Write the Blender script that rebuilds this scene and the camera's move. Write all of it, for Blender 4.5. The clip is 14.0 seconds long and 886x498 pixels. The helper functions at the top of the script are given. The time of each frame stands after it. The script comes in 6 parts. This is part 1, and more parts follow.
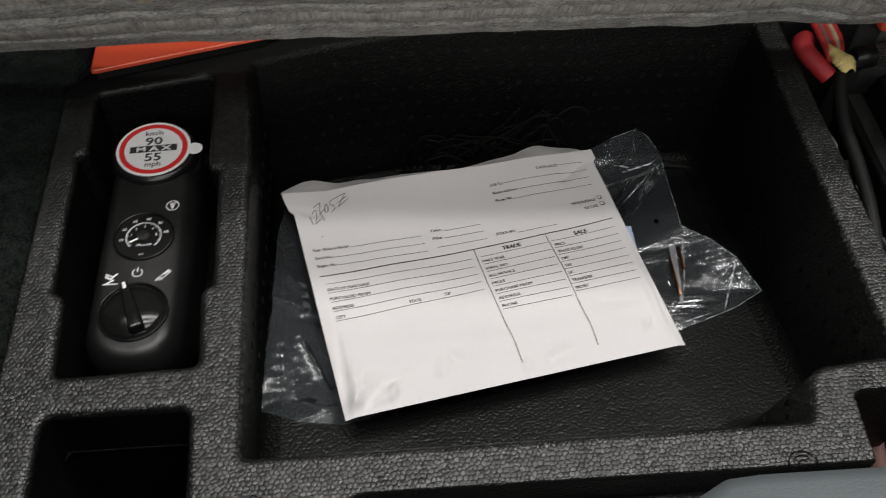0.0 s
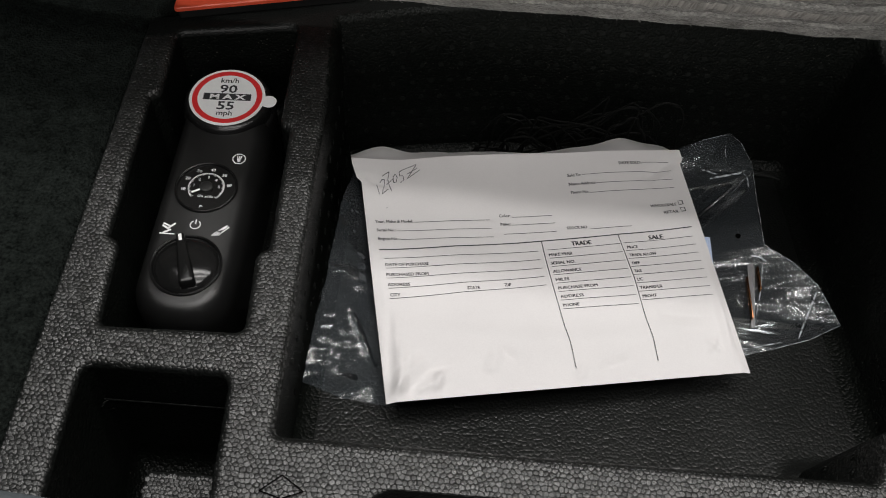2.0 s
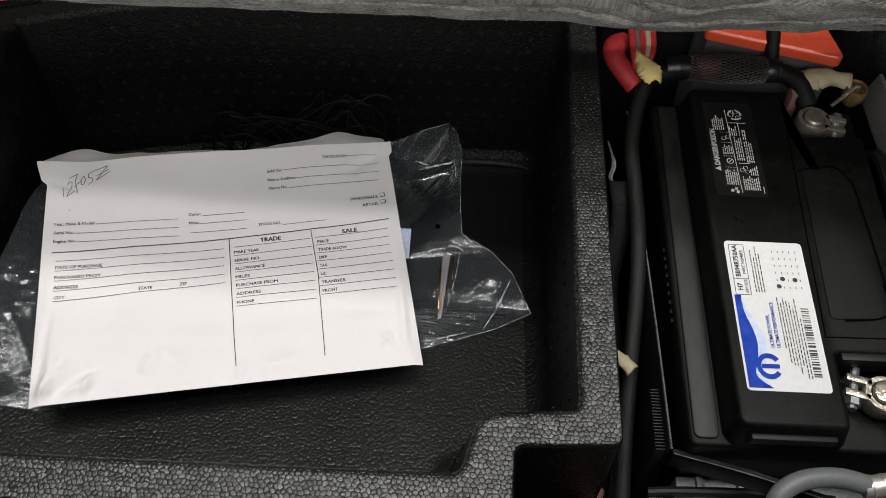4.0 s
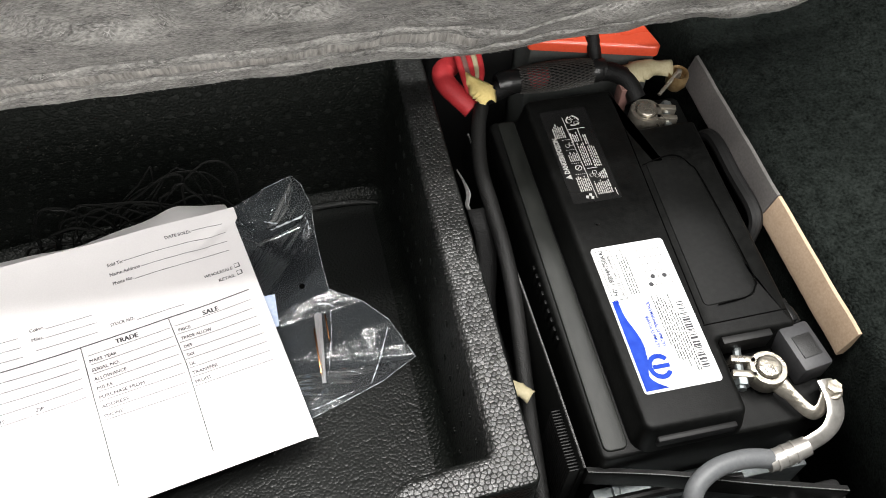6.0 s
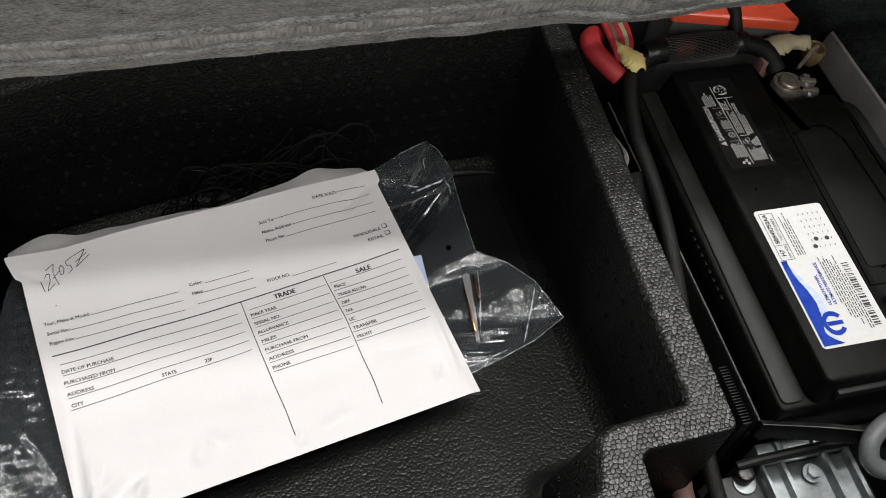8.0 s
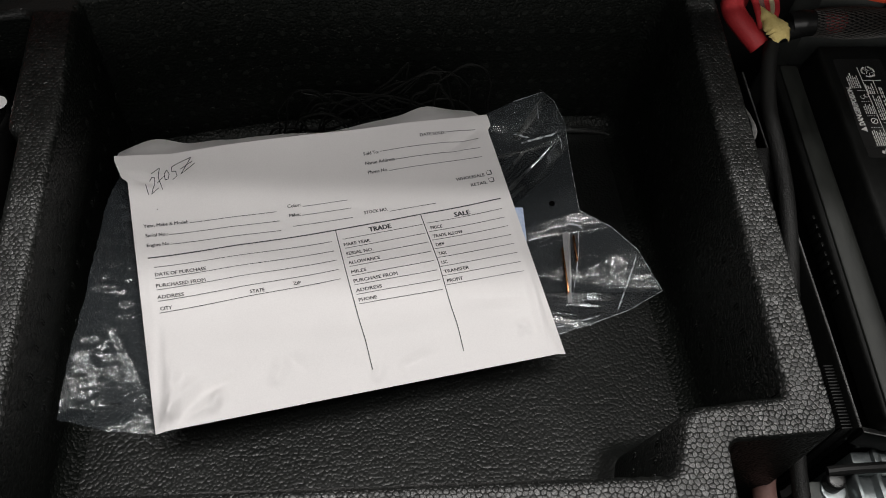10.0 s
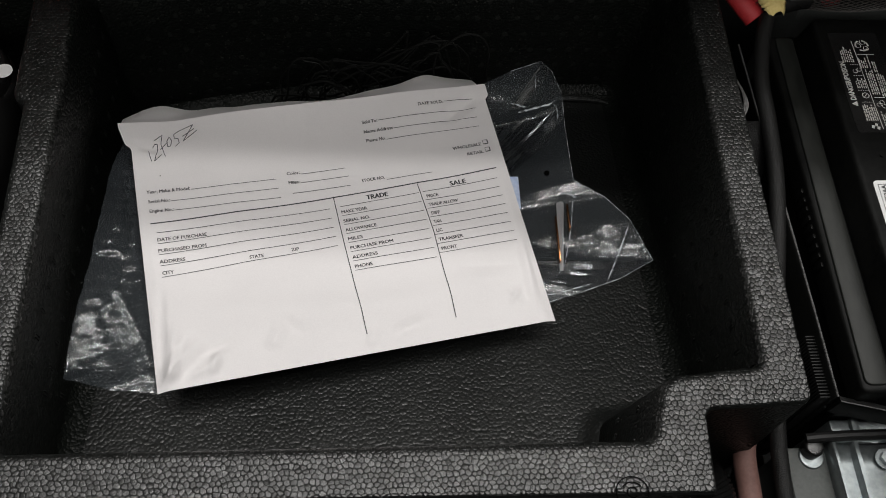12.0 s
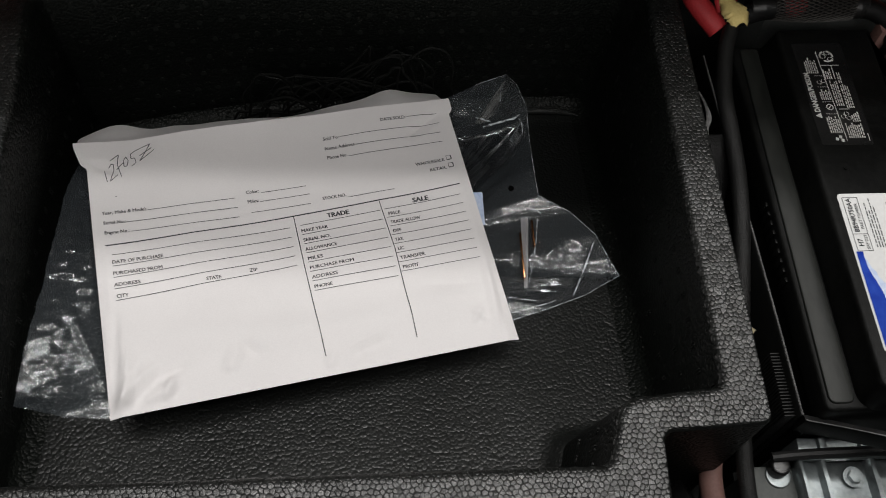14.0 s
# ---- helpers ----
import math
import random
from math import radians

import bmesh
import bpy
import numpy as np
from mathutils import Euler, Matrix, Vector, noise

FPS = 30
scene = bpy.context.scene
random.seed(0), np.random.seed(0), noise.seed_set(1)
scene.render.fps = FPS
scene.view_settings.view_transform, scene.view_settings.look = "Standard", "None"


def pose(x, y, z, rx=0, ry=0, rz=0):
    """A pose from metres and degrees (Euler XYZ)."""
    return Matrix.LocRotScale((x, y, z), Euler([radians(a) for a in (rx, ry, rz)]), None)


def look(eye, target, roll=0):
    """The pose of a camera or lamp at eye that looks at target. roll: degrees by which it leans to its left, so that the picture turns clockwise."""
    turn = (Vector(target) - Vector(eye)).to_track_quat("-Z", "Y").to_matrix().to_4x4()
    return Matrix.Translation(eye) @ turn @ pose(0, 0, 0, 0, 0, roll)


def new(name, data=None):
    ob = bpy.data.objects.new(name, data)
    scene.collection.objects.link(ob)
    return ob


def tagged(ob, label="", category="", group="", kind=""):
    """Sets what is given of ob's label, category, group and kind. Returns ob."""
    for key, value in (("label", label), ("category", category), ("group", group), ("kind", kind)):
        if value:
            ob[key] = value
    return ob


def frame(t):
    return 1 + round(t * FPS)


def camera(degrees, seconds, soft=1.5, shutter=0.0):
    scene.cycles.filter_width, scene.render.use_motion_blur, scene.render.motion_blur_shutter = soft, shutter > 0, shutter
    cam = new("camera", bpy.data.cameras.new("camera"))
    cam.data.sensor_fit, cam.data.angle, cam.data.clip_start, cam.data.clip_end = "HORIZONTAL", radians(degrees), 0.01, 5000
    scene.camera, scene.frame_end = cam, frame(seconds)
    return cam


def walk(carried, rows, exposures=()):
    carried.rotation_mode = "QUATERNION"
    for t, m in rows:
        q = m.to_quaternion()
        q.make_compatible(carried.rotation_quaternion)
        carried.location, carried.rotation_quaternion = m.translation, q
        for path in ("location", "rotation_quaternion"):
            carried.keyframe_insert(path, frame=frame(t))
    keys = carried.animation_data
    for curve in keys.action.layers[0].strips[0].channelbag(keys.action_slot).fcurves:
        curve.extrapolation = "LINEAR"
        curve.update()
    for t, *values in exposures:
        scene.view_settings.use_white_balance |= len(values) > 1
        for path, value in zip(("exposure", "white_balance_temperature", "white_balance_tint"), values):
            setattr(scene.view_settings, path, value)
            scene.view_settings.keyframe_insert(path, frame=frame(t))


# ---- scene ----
cam = camera(52.5, 14.0, soft=0.9, shutter=0.35)
PATH = [
    (0, (-0.065, 0.036, 0.76), (0.073, 1.234, -0.836), 2.2),
    (0.5, (-0.083, 0.029, 0.749), (-0.011, 1.21, -0.863), 2.3),
    (1, (-0.082, 0.049, 0.752), (-0.046, 1.203, -0.881), 4.0),
    (1.5, (-0.084, 0.071, 0.755), (-0.07, 1.204, -0.893), 4.2),
    (2, (-0.066, 0.078, 0.751), (-0.065, 1.189, -0.912), 4.5),
    (2.5, (-0.019, 0.086, 0.753), (-0.033, 1.186, -0.918), 4.0),
    (3, (0.054, 0.086, 0.752), (0.044, 1.192, -0.915), 4.0),
    (3.5, (0.15, 0.089, 0.747), (0.12, 1.211, -0.909), 2.4),
    (4, (0.217, 0.091, 0.743), (0.195, 1.215, -0.911), 1.5),
    (6.3, (0.201, 0.139, 0.747), (0.536, 1.226, -0.898), 3.8),
    (6.5, (0.158, 0.138, 0.747), (0.499, 1.223, -0.898), 3.7),
    (7, (0.099, 0.145, 0.743), (0.465, 1.227, -0.898), 4.8),
    (7.5, (0.057, 0.142, 0.739), (0.447, 1.218, -0.902), 6.4),
    (8, (0.052, 0.136, 0.732), (0.422, 1.217, -0.91), 7.4),
    (8.5, (0.06, 0.139, 0.722), (0.314, 1.233, -0.933), 4.6),
    (9, (0.052, 0.138, 0.704), (0.247, 1.229, -0.961), 5.0),
    (11.5, (0.059, 0.141, 0.724), (0.177, 1.1, -1.027), 5.6),
    (12, (0.067, 0.137, 0.729), (0.185, 1.094, -1.023), 5.6),
    (12.5, (0.082, 0.135, 0.736), (0.199, 1.097, -1.014), 5.4),
    (13, (0.098, 0.14, 0.736), (0.23, 1.105, -1.011), 6.0),
    (13.5, (0.106, 0.141, 0.732), (0.241, 1.107, -1.014), 6.0),
    (14, (0.096, 0.15, 0.725), (0.221, 1.118, -1.021), 5.2),
]
EXPOSURES = [(0, -0.14), (3.3, -0.14), (4.0, 0.05), (5.2, 0.75), (6.0, 1.25), (6.3, 1.35), (6.5, 1.25), (7.0, 0.58), (7.5, 0.32), (8.0, 0.22), (8.5, 0.05), (9.0, -0.14), (11.5, -0.2), (14.0, -0.24)]
walk(cam, [(t, look(eye, target, roll)) for t, eye, target, roll in PATH], EXPOSURES)

# ---- light: unseen ceiling lamps over the open boot, an added fill behind it ----
world = bpy.data.worlds.new("hall_light")
scene.world = world
world.use_nodes = True
world.node_tree.nodes["Background"].inputs["Color"].default_value = (0.95, 1.0, 0.98, 1)
world.node_tree.nodes["Background"].inputs["Strength"].default_value = 0.005


def area_lamp(name, eye, target, sx, sy, watts, colour=(1, 1, 1)):
    data = bpy.data.lights.new(name, "AREA")
    data.shape, data.size, data.size_y, data.energy, data.color = "RECTANGLE", sx, sy, watts, colour
    ob = new(name, data)
    ob.matrix_world = look(eye, target)
    return ob


LAMP = (1.0, 0.978, 0.95)
area_lamp("unseen_lamp", (0.30, -0.28, 2.6), (0.30, 0.30, 0.1), 2.0, 0.30, 21, LAMP)
area_lamp("unseen_lamp", (0.50, 0.90, 2.6), (0.50, 0.90, 0.1), 3.4, 0.25, 41, LAMP)
area_lamp("unseen_lamp", (0.45, 0.40, 2.6), (0.45, 0.40, 0.1), 2.4, 0.12, 22, LAMP)
# added low, wide fill in place of broad light from the hall
area_lamp("unseen_lamp", (0.1, -2.1, 2.2), (0.05, 0.45, 0.1), 2.6, 1.2, 46, LAMP)


# ---- materials ----
def material(name, dark, light, rough=0.5, metal=0.0, grain=400.0, mottle=12.0, bump=0.0, bump_scale=400.0, stretch=(1, 1, 1), coat=0.0, spec=0.5, lo=0.3, hi=0.7):
    """A surface between two colours by a fine and a coarse noise, with a noise relief."""
    m = bpy.data.materials.new(name)
    m.use_nodes = True
    t = m.node_tree
    n, l = t.nodes, t.links
    p = n["Principled BSDF"]
    p.inputs["Metallic"].default_value = metal
    p.inputs["Specular IOR Level"].default_value = spec
    p.inputs["Coat Weight"].default_value = coat
    co = n.new("ShaderNodeTexCoord")
    mp = n.new("ShaderNodeMapping")
    mp.inputs["Scale"].default_value = stretch
    l.new(co.outputs["Object"], mp.inputs["Vector"])
    fine = n.new("ShaderNodeTexNoise")
    fine.inputs["Scale"].default_value, fine.inputs["Detail"].default_value = grain, 4
    coarse = n.new("ShaderNodeTexNoise")
    coarse.inputs["Scale"].default_value, coarse.inputs["Detail"].default_value = mottle, 3
    mix = n.new("ShaderNodeMath")
    mix.operation = "MULTIPLY_ADD"
    mix.inputs[1].default_value = 0.6
    half = n.new("ShaderNodeMath")
    half.operation = "MULTIPLY"
    half.inputs[1].default_value = 0.4
    ramp = n.new("ShaderNodeValToRGB")
    ramp.color_ramp.elements[0].position, ramp.color_ramp.elements[1].position = lo, hi
    ramp.color_ramp.elements[0].color, ramp.color_ramp.elements[1].color = (*dark, 1), (*light, 1)
    l.new(mp.outputs["Vector"], fine.inputs["Vector"])
    l.new(mp.outputs["Vector"], coarse.inputs["Vector"])
    l.new(coarse.outputs["Fac"], half.inputs[0])
    l.new(fine.outputs["Fac"], mix.inputs[0])
    l.new(half.outputs[0], mix.inputs[2])
    l.new(mix.outputs[0], ramp.inputs["Fac"])
    l.new(ramp.outputs["Color"], p.inputs["Base Color"])
    rr = n.new("ShaderNodeMapRange")
    rr.inputs["To Min"].default_value, rr.inputs["To Max"].default_value = max(0.02, rough - 0.12), min(1, rough + 0.12)
    l.new(coarse.outputs["Fac"], rr.inputs["Value"])
    l.new(rr.outputs["Result"], p.inputs["Roughness"])
    if bump:
        nb = n.new("ShaderNodeTexNoise")
        nb.inputs["Scale"].default_value, nb.inputs["Detail"].default_value = bump_scale, 3
        l.new(mp.outputs["Vector"], nb.inputs["Vector"])
        b = n.new("ShaderNodeBump")
        b.inputs["Strength"].default_value, b.inputs["Distance"].default_value = 1.0, bump
        l.new(nb.outputs["Fac"], b.inputs["Height"])
        l.new(b.outputs["Normal"], p.inputs["Normal"])
    return m


def foam_material(name, cell, depth, dark, light, rough, spec, gap=0.20):
    """Moulded bead foam: pebbles with creases between them."""
    m = material(name, dark, light, rough=rough, grain=220, mottle=9, spec=spec)
    n, l = m.node_tree.nodes, m.node_tree.links
    co = n.new("ShaderNodeTexCoord")
    warp = n.new("ShaderNodeTexNoise")
    warp.inputs["Scale"].default_value = 0.6 / cell
    add = n.new("ShaderNodeVectorMath")
    add.operation = "MULTIPLY_ADD"
    add.inputs[1].default_value = (0.6 * cell,) * 3
    l.new(co.outputs["Object"], warp.inputs["Vector"])
    l.new(warp.outputs["Color"], add.inputs[0])
    l.new(co.outputs["Object"], add.inputs[2])
    v = n.new("ShaderNodeTexVoronoi")
    v.feature = "SMOOTH_F1"
    v.inputs["Smoothness"].default_value = 0.22
    v.inputs["Scale"].default_value = 1 / cell
    l.new(add.outputs[0], v.inputs["Vector"])
    edge = n.new("ShaderNodeTexVoronoi")
    edge.feature = "DISTANCE_TO_EDGE"
    edge.inputs["Scale"].default_value = 1 / cell
    l.new(add.outputs[0], edge.inputs["Vector"])
    crease = n.new("ShaderNodeMapRange")
    crease.interpolation_type = "SMOOTHSTEP"
    crease.inputs["From Max"].default_value = 0.16
    crease.inputs["To Max"].default_value = gap
    l.new(edge.outputs["Distance"], crease.inputs["Value"])
    sq = n.new("ShaderNodeMath")
    sq.operation = "MULTIPLY"
    l.new(v.outputs["Distance"], sq.inputs[0])
    l.new(v.outputs["Distance"], sq.inputs[1])
    neg = n.new("ShaderNodeMath")
    neg.operation = "MULTIPLY_ADD"
    neg.inputs[1].default_value = -1.5
    l.new(sq.outputs[0], neg.inputs[0])
    l.new(crease.outputs["Result"], neg.inputs[2])
    fine = n.new("ShaderNodeTexNoise")
    fine.inputs["Scale"].default_value = 1.1 / cell
    l.new(co.outputs["Object"], fine.inputs["Vector"])
    h = n.new("ShaderNodeMath")
    h.operation = "MULTIPLY_ADD"
    h.inputs[1].default_value = 0.30
    l.new(fine.outputs["Fac"], h.inputs[0])
    l.new(neg.outputs[0], h.inputs[2])
    b = n.new("ShaderNodeBump")
    b.inputs["Strength"].default_value, b.inputs["Distance"].default_value = 1.0, depth
    l.new(h.outputs[0], b.inputs["Height"])
    l.new(b.outputs["Normal"], n["Principled BSDF"].inputs["Normal"])
    return m


def bead_material():
    """Skin of the single foam beads: black, satin, each a little different."""
    m = material("foam_bead_skin", (0.0035, 0.004, 0.0037), (0.0075, 0.0083, 0.0077), rough=0.37, grain=900, mottle=30, bump=0.00022, bump_scale=1100, spec=0.9)
    n, l = m.node_tree.nodes, m.node_tree.links
    p = n["Principled BSDF"]
    geo = n.new("ShaderNodeNewGeometry")
    vary = n.new("ShaderNodeMapRange")
    vary.inputs["To Min"].default_value, vary.inputs["To Max"].default_value = 0.75, 1.3
    l.new(geo.outputs["Random Per Island"], vary.inputs["Value"])
    shine = n.new("ShaderNodeMapRange")
    shine.inputs["To Min"].default_value, shine.inputs["To Max"].default_value = 0.62, 0.95
    l.new(geo.outputs["Random Per Island"], shine.inputs["Value"])
    l.new(shine.outputs["Result"], p.inputs["Specular IOR Level"])
    mul = n.new("ShaderNodeMix")
    mul.data_type, mul.blend_type = "RGBA", "MULTIPLY"
    mul.inputs["Factor"].default_value = 1.0
    l.new(p.inputs["Base Color"].links[0].from_socket, mul.inputs["A"])
    l.new(vary.outputs["Result"], mul.inputs["B"])
    l.new(mul.outputs["Result"], p.inputs["Base Color"])
    return m


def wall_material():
    """Smooth drafted foam walls, with sparse glints put in as pale dots."""
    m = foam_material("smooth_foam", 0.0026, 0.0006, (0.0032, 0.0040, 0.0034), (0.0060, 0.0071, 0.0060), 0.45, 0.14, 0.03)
    n, l = m.node_tree.nodes, m.node_tree.links
    p = n["Principled BSDF"]
    base = p.inputs["Base Color"].links[0].from_socket
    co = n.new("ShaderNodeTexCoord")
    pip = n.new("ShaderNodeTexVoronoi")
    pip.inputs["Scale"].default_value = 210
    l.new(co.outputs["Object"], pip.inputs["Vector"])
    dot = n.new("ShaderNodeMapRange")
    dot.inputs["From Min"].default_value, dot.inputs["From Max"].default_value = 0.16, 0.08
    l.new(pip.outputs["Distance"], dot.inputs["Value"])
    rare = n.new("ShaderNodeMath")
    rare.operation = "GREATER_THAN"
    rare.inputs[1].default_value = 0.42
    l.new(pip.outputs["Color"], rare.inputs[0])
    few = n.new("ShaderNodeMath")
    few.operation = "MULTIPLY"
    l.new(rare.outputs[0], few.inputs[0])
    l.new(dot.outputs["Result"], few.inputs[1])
    # pale specks in the base colour stand for glints off the foam
    glint = n.new("ShaderNodeMix")
    glint.data_type = "RGBA"
    glint.inputs["B"].default_value = (0.07, 0.068, 0.06, 1)
    l.new(few.outputs[0], glint.inputs["Factor"])
    l.new(base, glint.inputs["A"])
    l.new(glint.outputs["Result"], p.inputs["Base Color"])
    return m


def film_material():
    """Clear thin plastic film: see-through, with gloss."""
    m = bpy.data.materials.new("clear_film")
    m.use_nodes = True
    n, l = m.node_tree.nodes, m.node_tree.links
    n.remove(n["Principled BSDF"])
    out = n["Material Output"]
    clear = n.new("ShaderNodeBsdfTransparent")
    clear.inputs["Color"].default_value = (0.90, 0.92, 0.93, 1)
    gloss = n.new("ShaderNodeBsdfGlossy")
    gloss.inputs["Roughness"].default_value = 0.12
    haze = n.new("ShaderNodeBsdfDiffuse")
    haze.inputs["Color"].default_value = (0.66, 0.75, 0.84, 1)
    fres = n.new("ShaderNodeFresnel")
    fres.inputs["IOR"].default_value = 1.5
    co = n.new("ShaderNodeTexCoord")
    nz = n.new("ShaderNodeTexNoise")
    nz.inputs["Scale"].default_value, nz.inputs["Detail"].default_value = 45, 2
    bump = n.new("ShaderNodeBump")
    bump.inputs["Distance"].default_value = 0.0003
    l.new(co.outputs["Object"], nz.inputs["Vector"])
    l.new(nz.outputs["Fac"], bump.inputs["Height"])
    l.new(bump.outputs["Normal"], gloss.inputs["Normal"])
    l.new(bump.outputs["Normal"], fres.inputs["Normal"])
    a = n.new("ShaderNodeMixShader")
    a.inputs["Fac"].default_value = 0.018
    l.new(clear.outputs[0], a.inputs[1])
    l.new(haze.outputs[0], a.inputs[2])
    c = n.new("ShaderNodeMixShader")
    l.new(fres.outputs[0], c.inputs["Fac"])
    l.new(a.outputs[0], c.inputs[1])
    l.new(gloss.outputs[0], c.inputs[2])
    l.new(c.outputs[0], out.inputs["Surface"])
    return m


def fold_material():
    """Film pinched double: pale colour in place of highlights, still partly clear."""
    m = bpy.data.materials.new("pinched_film")
    m.use_nodes = True
    n, l = m.node_tree.nodes, m.node_tree.links
    p = n["Principled BSDF"]
    p.inputs["Base Color"].default_value = (0.75, 0.80, 0.84, 1)
    p.inputs["Roughness"].default_value = 0.2
    co = n.new("ShaderNodeTexCoord")
    nz = n.new("ShaderNodeTexNoise")
    nz.inputs["Scale"].default_value = 160
    l.new(co.outputs["Object"], nz.inputs["Vector"])
    fade = n.new("ShaderNodeMapRange")
    fade.inputs["From Min"].default_value, fade.inputs["From Max"].default_value = 0.35, 0.70
    fade.inputs["To Min"].default_value, fade.inputs["To Max"].default_value = 0.03, 0.8
    l.new(nz.outputs["Fac"], fade.inputs["Value"])
    l.new(fade.outputs["Result"], p.inputs["Alpha"])
    return m


FOAM = foam_material("bead_foam", 0.0023, 0.00024, (0.0055, 0.0062, 0.0058), (0.0095, 0.0104, 0.0097), 0.42, 0.25, 0.02)
BEAD = bead_material()
FOAM_FLOOR = foam_material("grained_foam", 0.0027, 0.00034, (0.004, 0.0047, 0.0043), (0.0075, 0.0084, 0.0076), 0.40, 0.7, 0.06)
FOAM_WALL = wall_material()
VENTED = material("vent_foam", (0.006, 0.0072, 0.0062), (0.013, 0.0145, 0.0128), rough=0.5, grain=900, mottle=60, spec=0.2)
CARPET = material("boot_carpet", (0.0022, 0.0030, 0.0026), (0.021, 0.0255, 0.023), rough=0.95, grain=420, mottle=110, bump=0.003, bump_scale=500, spec=0.05, lo=0.34, hi=0.72)
MESHED = material("worn_mesh_sleeve", (0.007, 0.0065, 0.006), (0.036, 0.032, 0.027), rough=0.4, grain=300, mottle=120)
PALE_PLASTIC = material("pale_plastic_edge", (0.05, 0.05, 0.05), (0.20, 0.20, 0.195), rough=0.5, grain=300, mottle=90)
FELT = material("grey_felt", (0.14, 0.137, 0.129), (0.60, 0.583, 0.550), rough=0.95, grain=620, mottle=90, bump=0.0015, bump_scale=700, stretch=(0.5, 1.0, 1.0), spec=0.10, lo=0.34, hi=0.68)
FELT_BAND = material("pressed_felt", (0.24, 0.228, 0.208), (0.72, 0.69, 0.645), rough=0.95, grain=380, mottle=90, bump=0.0022, bump_scale=380, stretch=(1.0, 0.12, 0.12), spec=0.10, lo=0.34, hi=0.68)
FELT_SHADE = material("crease_shade_felt", (0.08, 0.077, 0.070), (0.42, 0.405, 0.380), rough=0.95, grain=420, mottle=120, stretch=(0.5, 1.0, 1.0), spec=0.1)
FIBRE = material("felt_fibre", (0.16, 0.157, 0.15), (0.80, 0.78, 0.75), rough=0.95, grain=60, mottle=400, spec=0.1)
PAPER = material("white_paper", (0.75, 0.725, 0.727), (0.81, 0.785, 0.785), rough=0.75, grain=900, mottle=20, bump=0.0008, bump_scale=34, spec=0.25)
MARK = material("moulded_mark", (0.001, 0.001, 0.001), (0.002, 0.002, 0.002), rough=0.9, spec=0.02)
INK = material("black_ink", (0.02, 0.02, 0.022), (0.035, 0.035, 0.04), rough=0.6)
FORM_INK = material("form_ink", (0.03, 0.03, 0.033), (0.085, 0.085, 0.09), rough=0.6, grain=1500)
PEN = material("pen_ink", (0.03, 0.03, 0.04), (0.06, 0.06, 0.07), rough=0.5)
FILM = film_material()
FOLD = fold_material()
PLASTIC = material("black_plastic", (0.006, 0.006, 0.006), (0.012, 0.012, 0.012), rough=0.45, grain=900, mottle=30, bump=0.0003, bump_scale=1500)
SATIN = material("satin_black_plastic", (0.006, 0.006, 0.006), (0.012, 0.012, 0.012), rough=0.34, grain=900, mottle=25, bump=0.00015, bump_scale=1500)
BOWL = material("polished_black_plastic", (0.006, 0.006, 0.006), (0.010, 0.010, 0.010), rough=0.18, mottle=30)
GLOSSY = material("glossy_black_plastic", (0.005, 0.005, 0.005), (0.010, 0.010, 0.010), rough=0.26, mottle=20)
CASE = material("battery_case", (0.0018, 0.0019, 0.0018), (0.0070, 0.0073, 0.0069), rough=0.46, grain=260, mottle=16, bump=0.00012, bump_scale=900, spec=0.13, lo=0.36, hi=0.70)
LEDGE = material("dusty_battery_ledge", (0.005, 0.0056, 0.0050), (0.019, 0.0205, 0.018), rough=0.45, grain=160, mottle=22, stretch=(1.0, 0.35, 1.0), bump=0.0001, bump_scale=900, spec=0.3)
SEAM = material("dark_seam", (0.0008, 0.0008, 0.0008), (0.0015, 0.0015, 0.0015), rough=0.8, spec=0.03)
SILL = material("grey_sill_plastic", (0.080, 0.093, 0.100), (0.110, 0.124, 0.132), rough=0.5, grain=900, mottle=8, bump=0.0002, bump_scale=1300)
WHITE = material("white_print", (0.80, 0.80, 0.80), (0.87, 0.87, 0.87), rough=0.45)
LABEL_FILM = material("white_label_film", (0.60, 0.60, 0.595), (0.67, 0.67, 0.665), rough=0.45, grain=300, mottle=40)
STICKER_PRINT = material("worn_white_print", (0.34, 0.335, 0.32), (0.62, 0.61, 0.59), rough=0.5, grain=500, mottle=120)
GREYPRINT = material("grey_print", (0.30, 0.30, 0.31), (0.38, 0.38, 0.39), rough=0.5)
RED = material("red_print", (0.62, 0.02, 0.025), (0.7, 0.035, 0.035), rough=0.45)
BLUE = material("blue_print", (0.005, 0.026, 0.27), (0.024, 0.070, 0.42), rough=0.5, spec=0.08, grain=120, mottle=70)
PALEBLUE = material("pale_blue_print", (0.35, 0.45, 0.68), (0.62, 0.68, 0.80), rough=0.4, grain=300, mottle=90)
ORANGE = material("orange_car_paint", (0.60, 0.070, 0.032), (0.70, 0.095, 0.042), rough=0.3, mottle=6, coat=0.5)
PRIMER = material("grey_primer", (0.055, 0.06, 0.058), (0.09, 0.095, 0.09), rough=0.6, mottle=30)
STEEL = material("galvanised_steel", (0.22, 0.245, 0.25), (0.36, 0.39, 0.395), rough=0.44, metal=0.9, grain=250, mottle=90, bump=0.0001, bump_scale=300)
LEAD = material("terminal_metal", (0.30, 0.27, 0.22), (0.54, 0.50, 0.43), rough=0.30, metal=0.85, grain=200, mottle=60, bump=0.0005, bump_scale=300)
BRASS = material("tarnished_brass", (0.20, 0.12, 0.05), (0.45, 0.32, 0.16), rough=0.35, metal=0.7, grain=200, mottle=80)
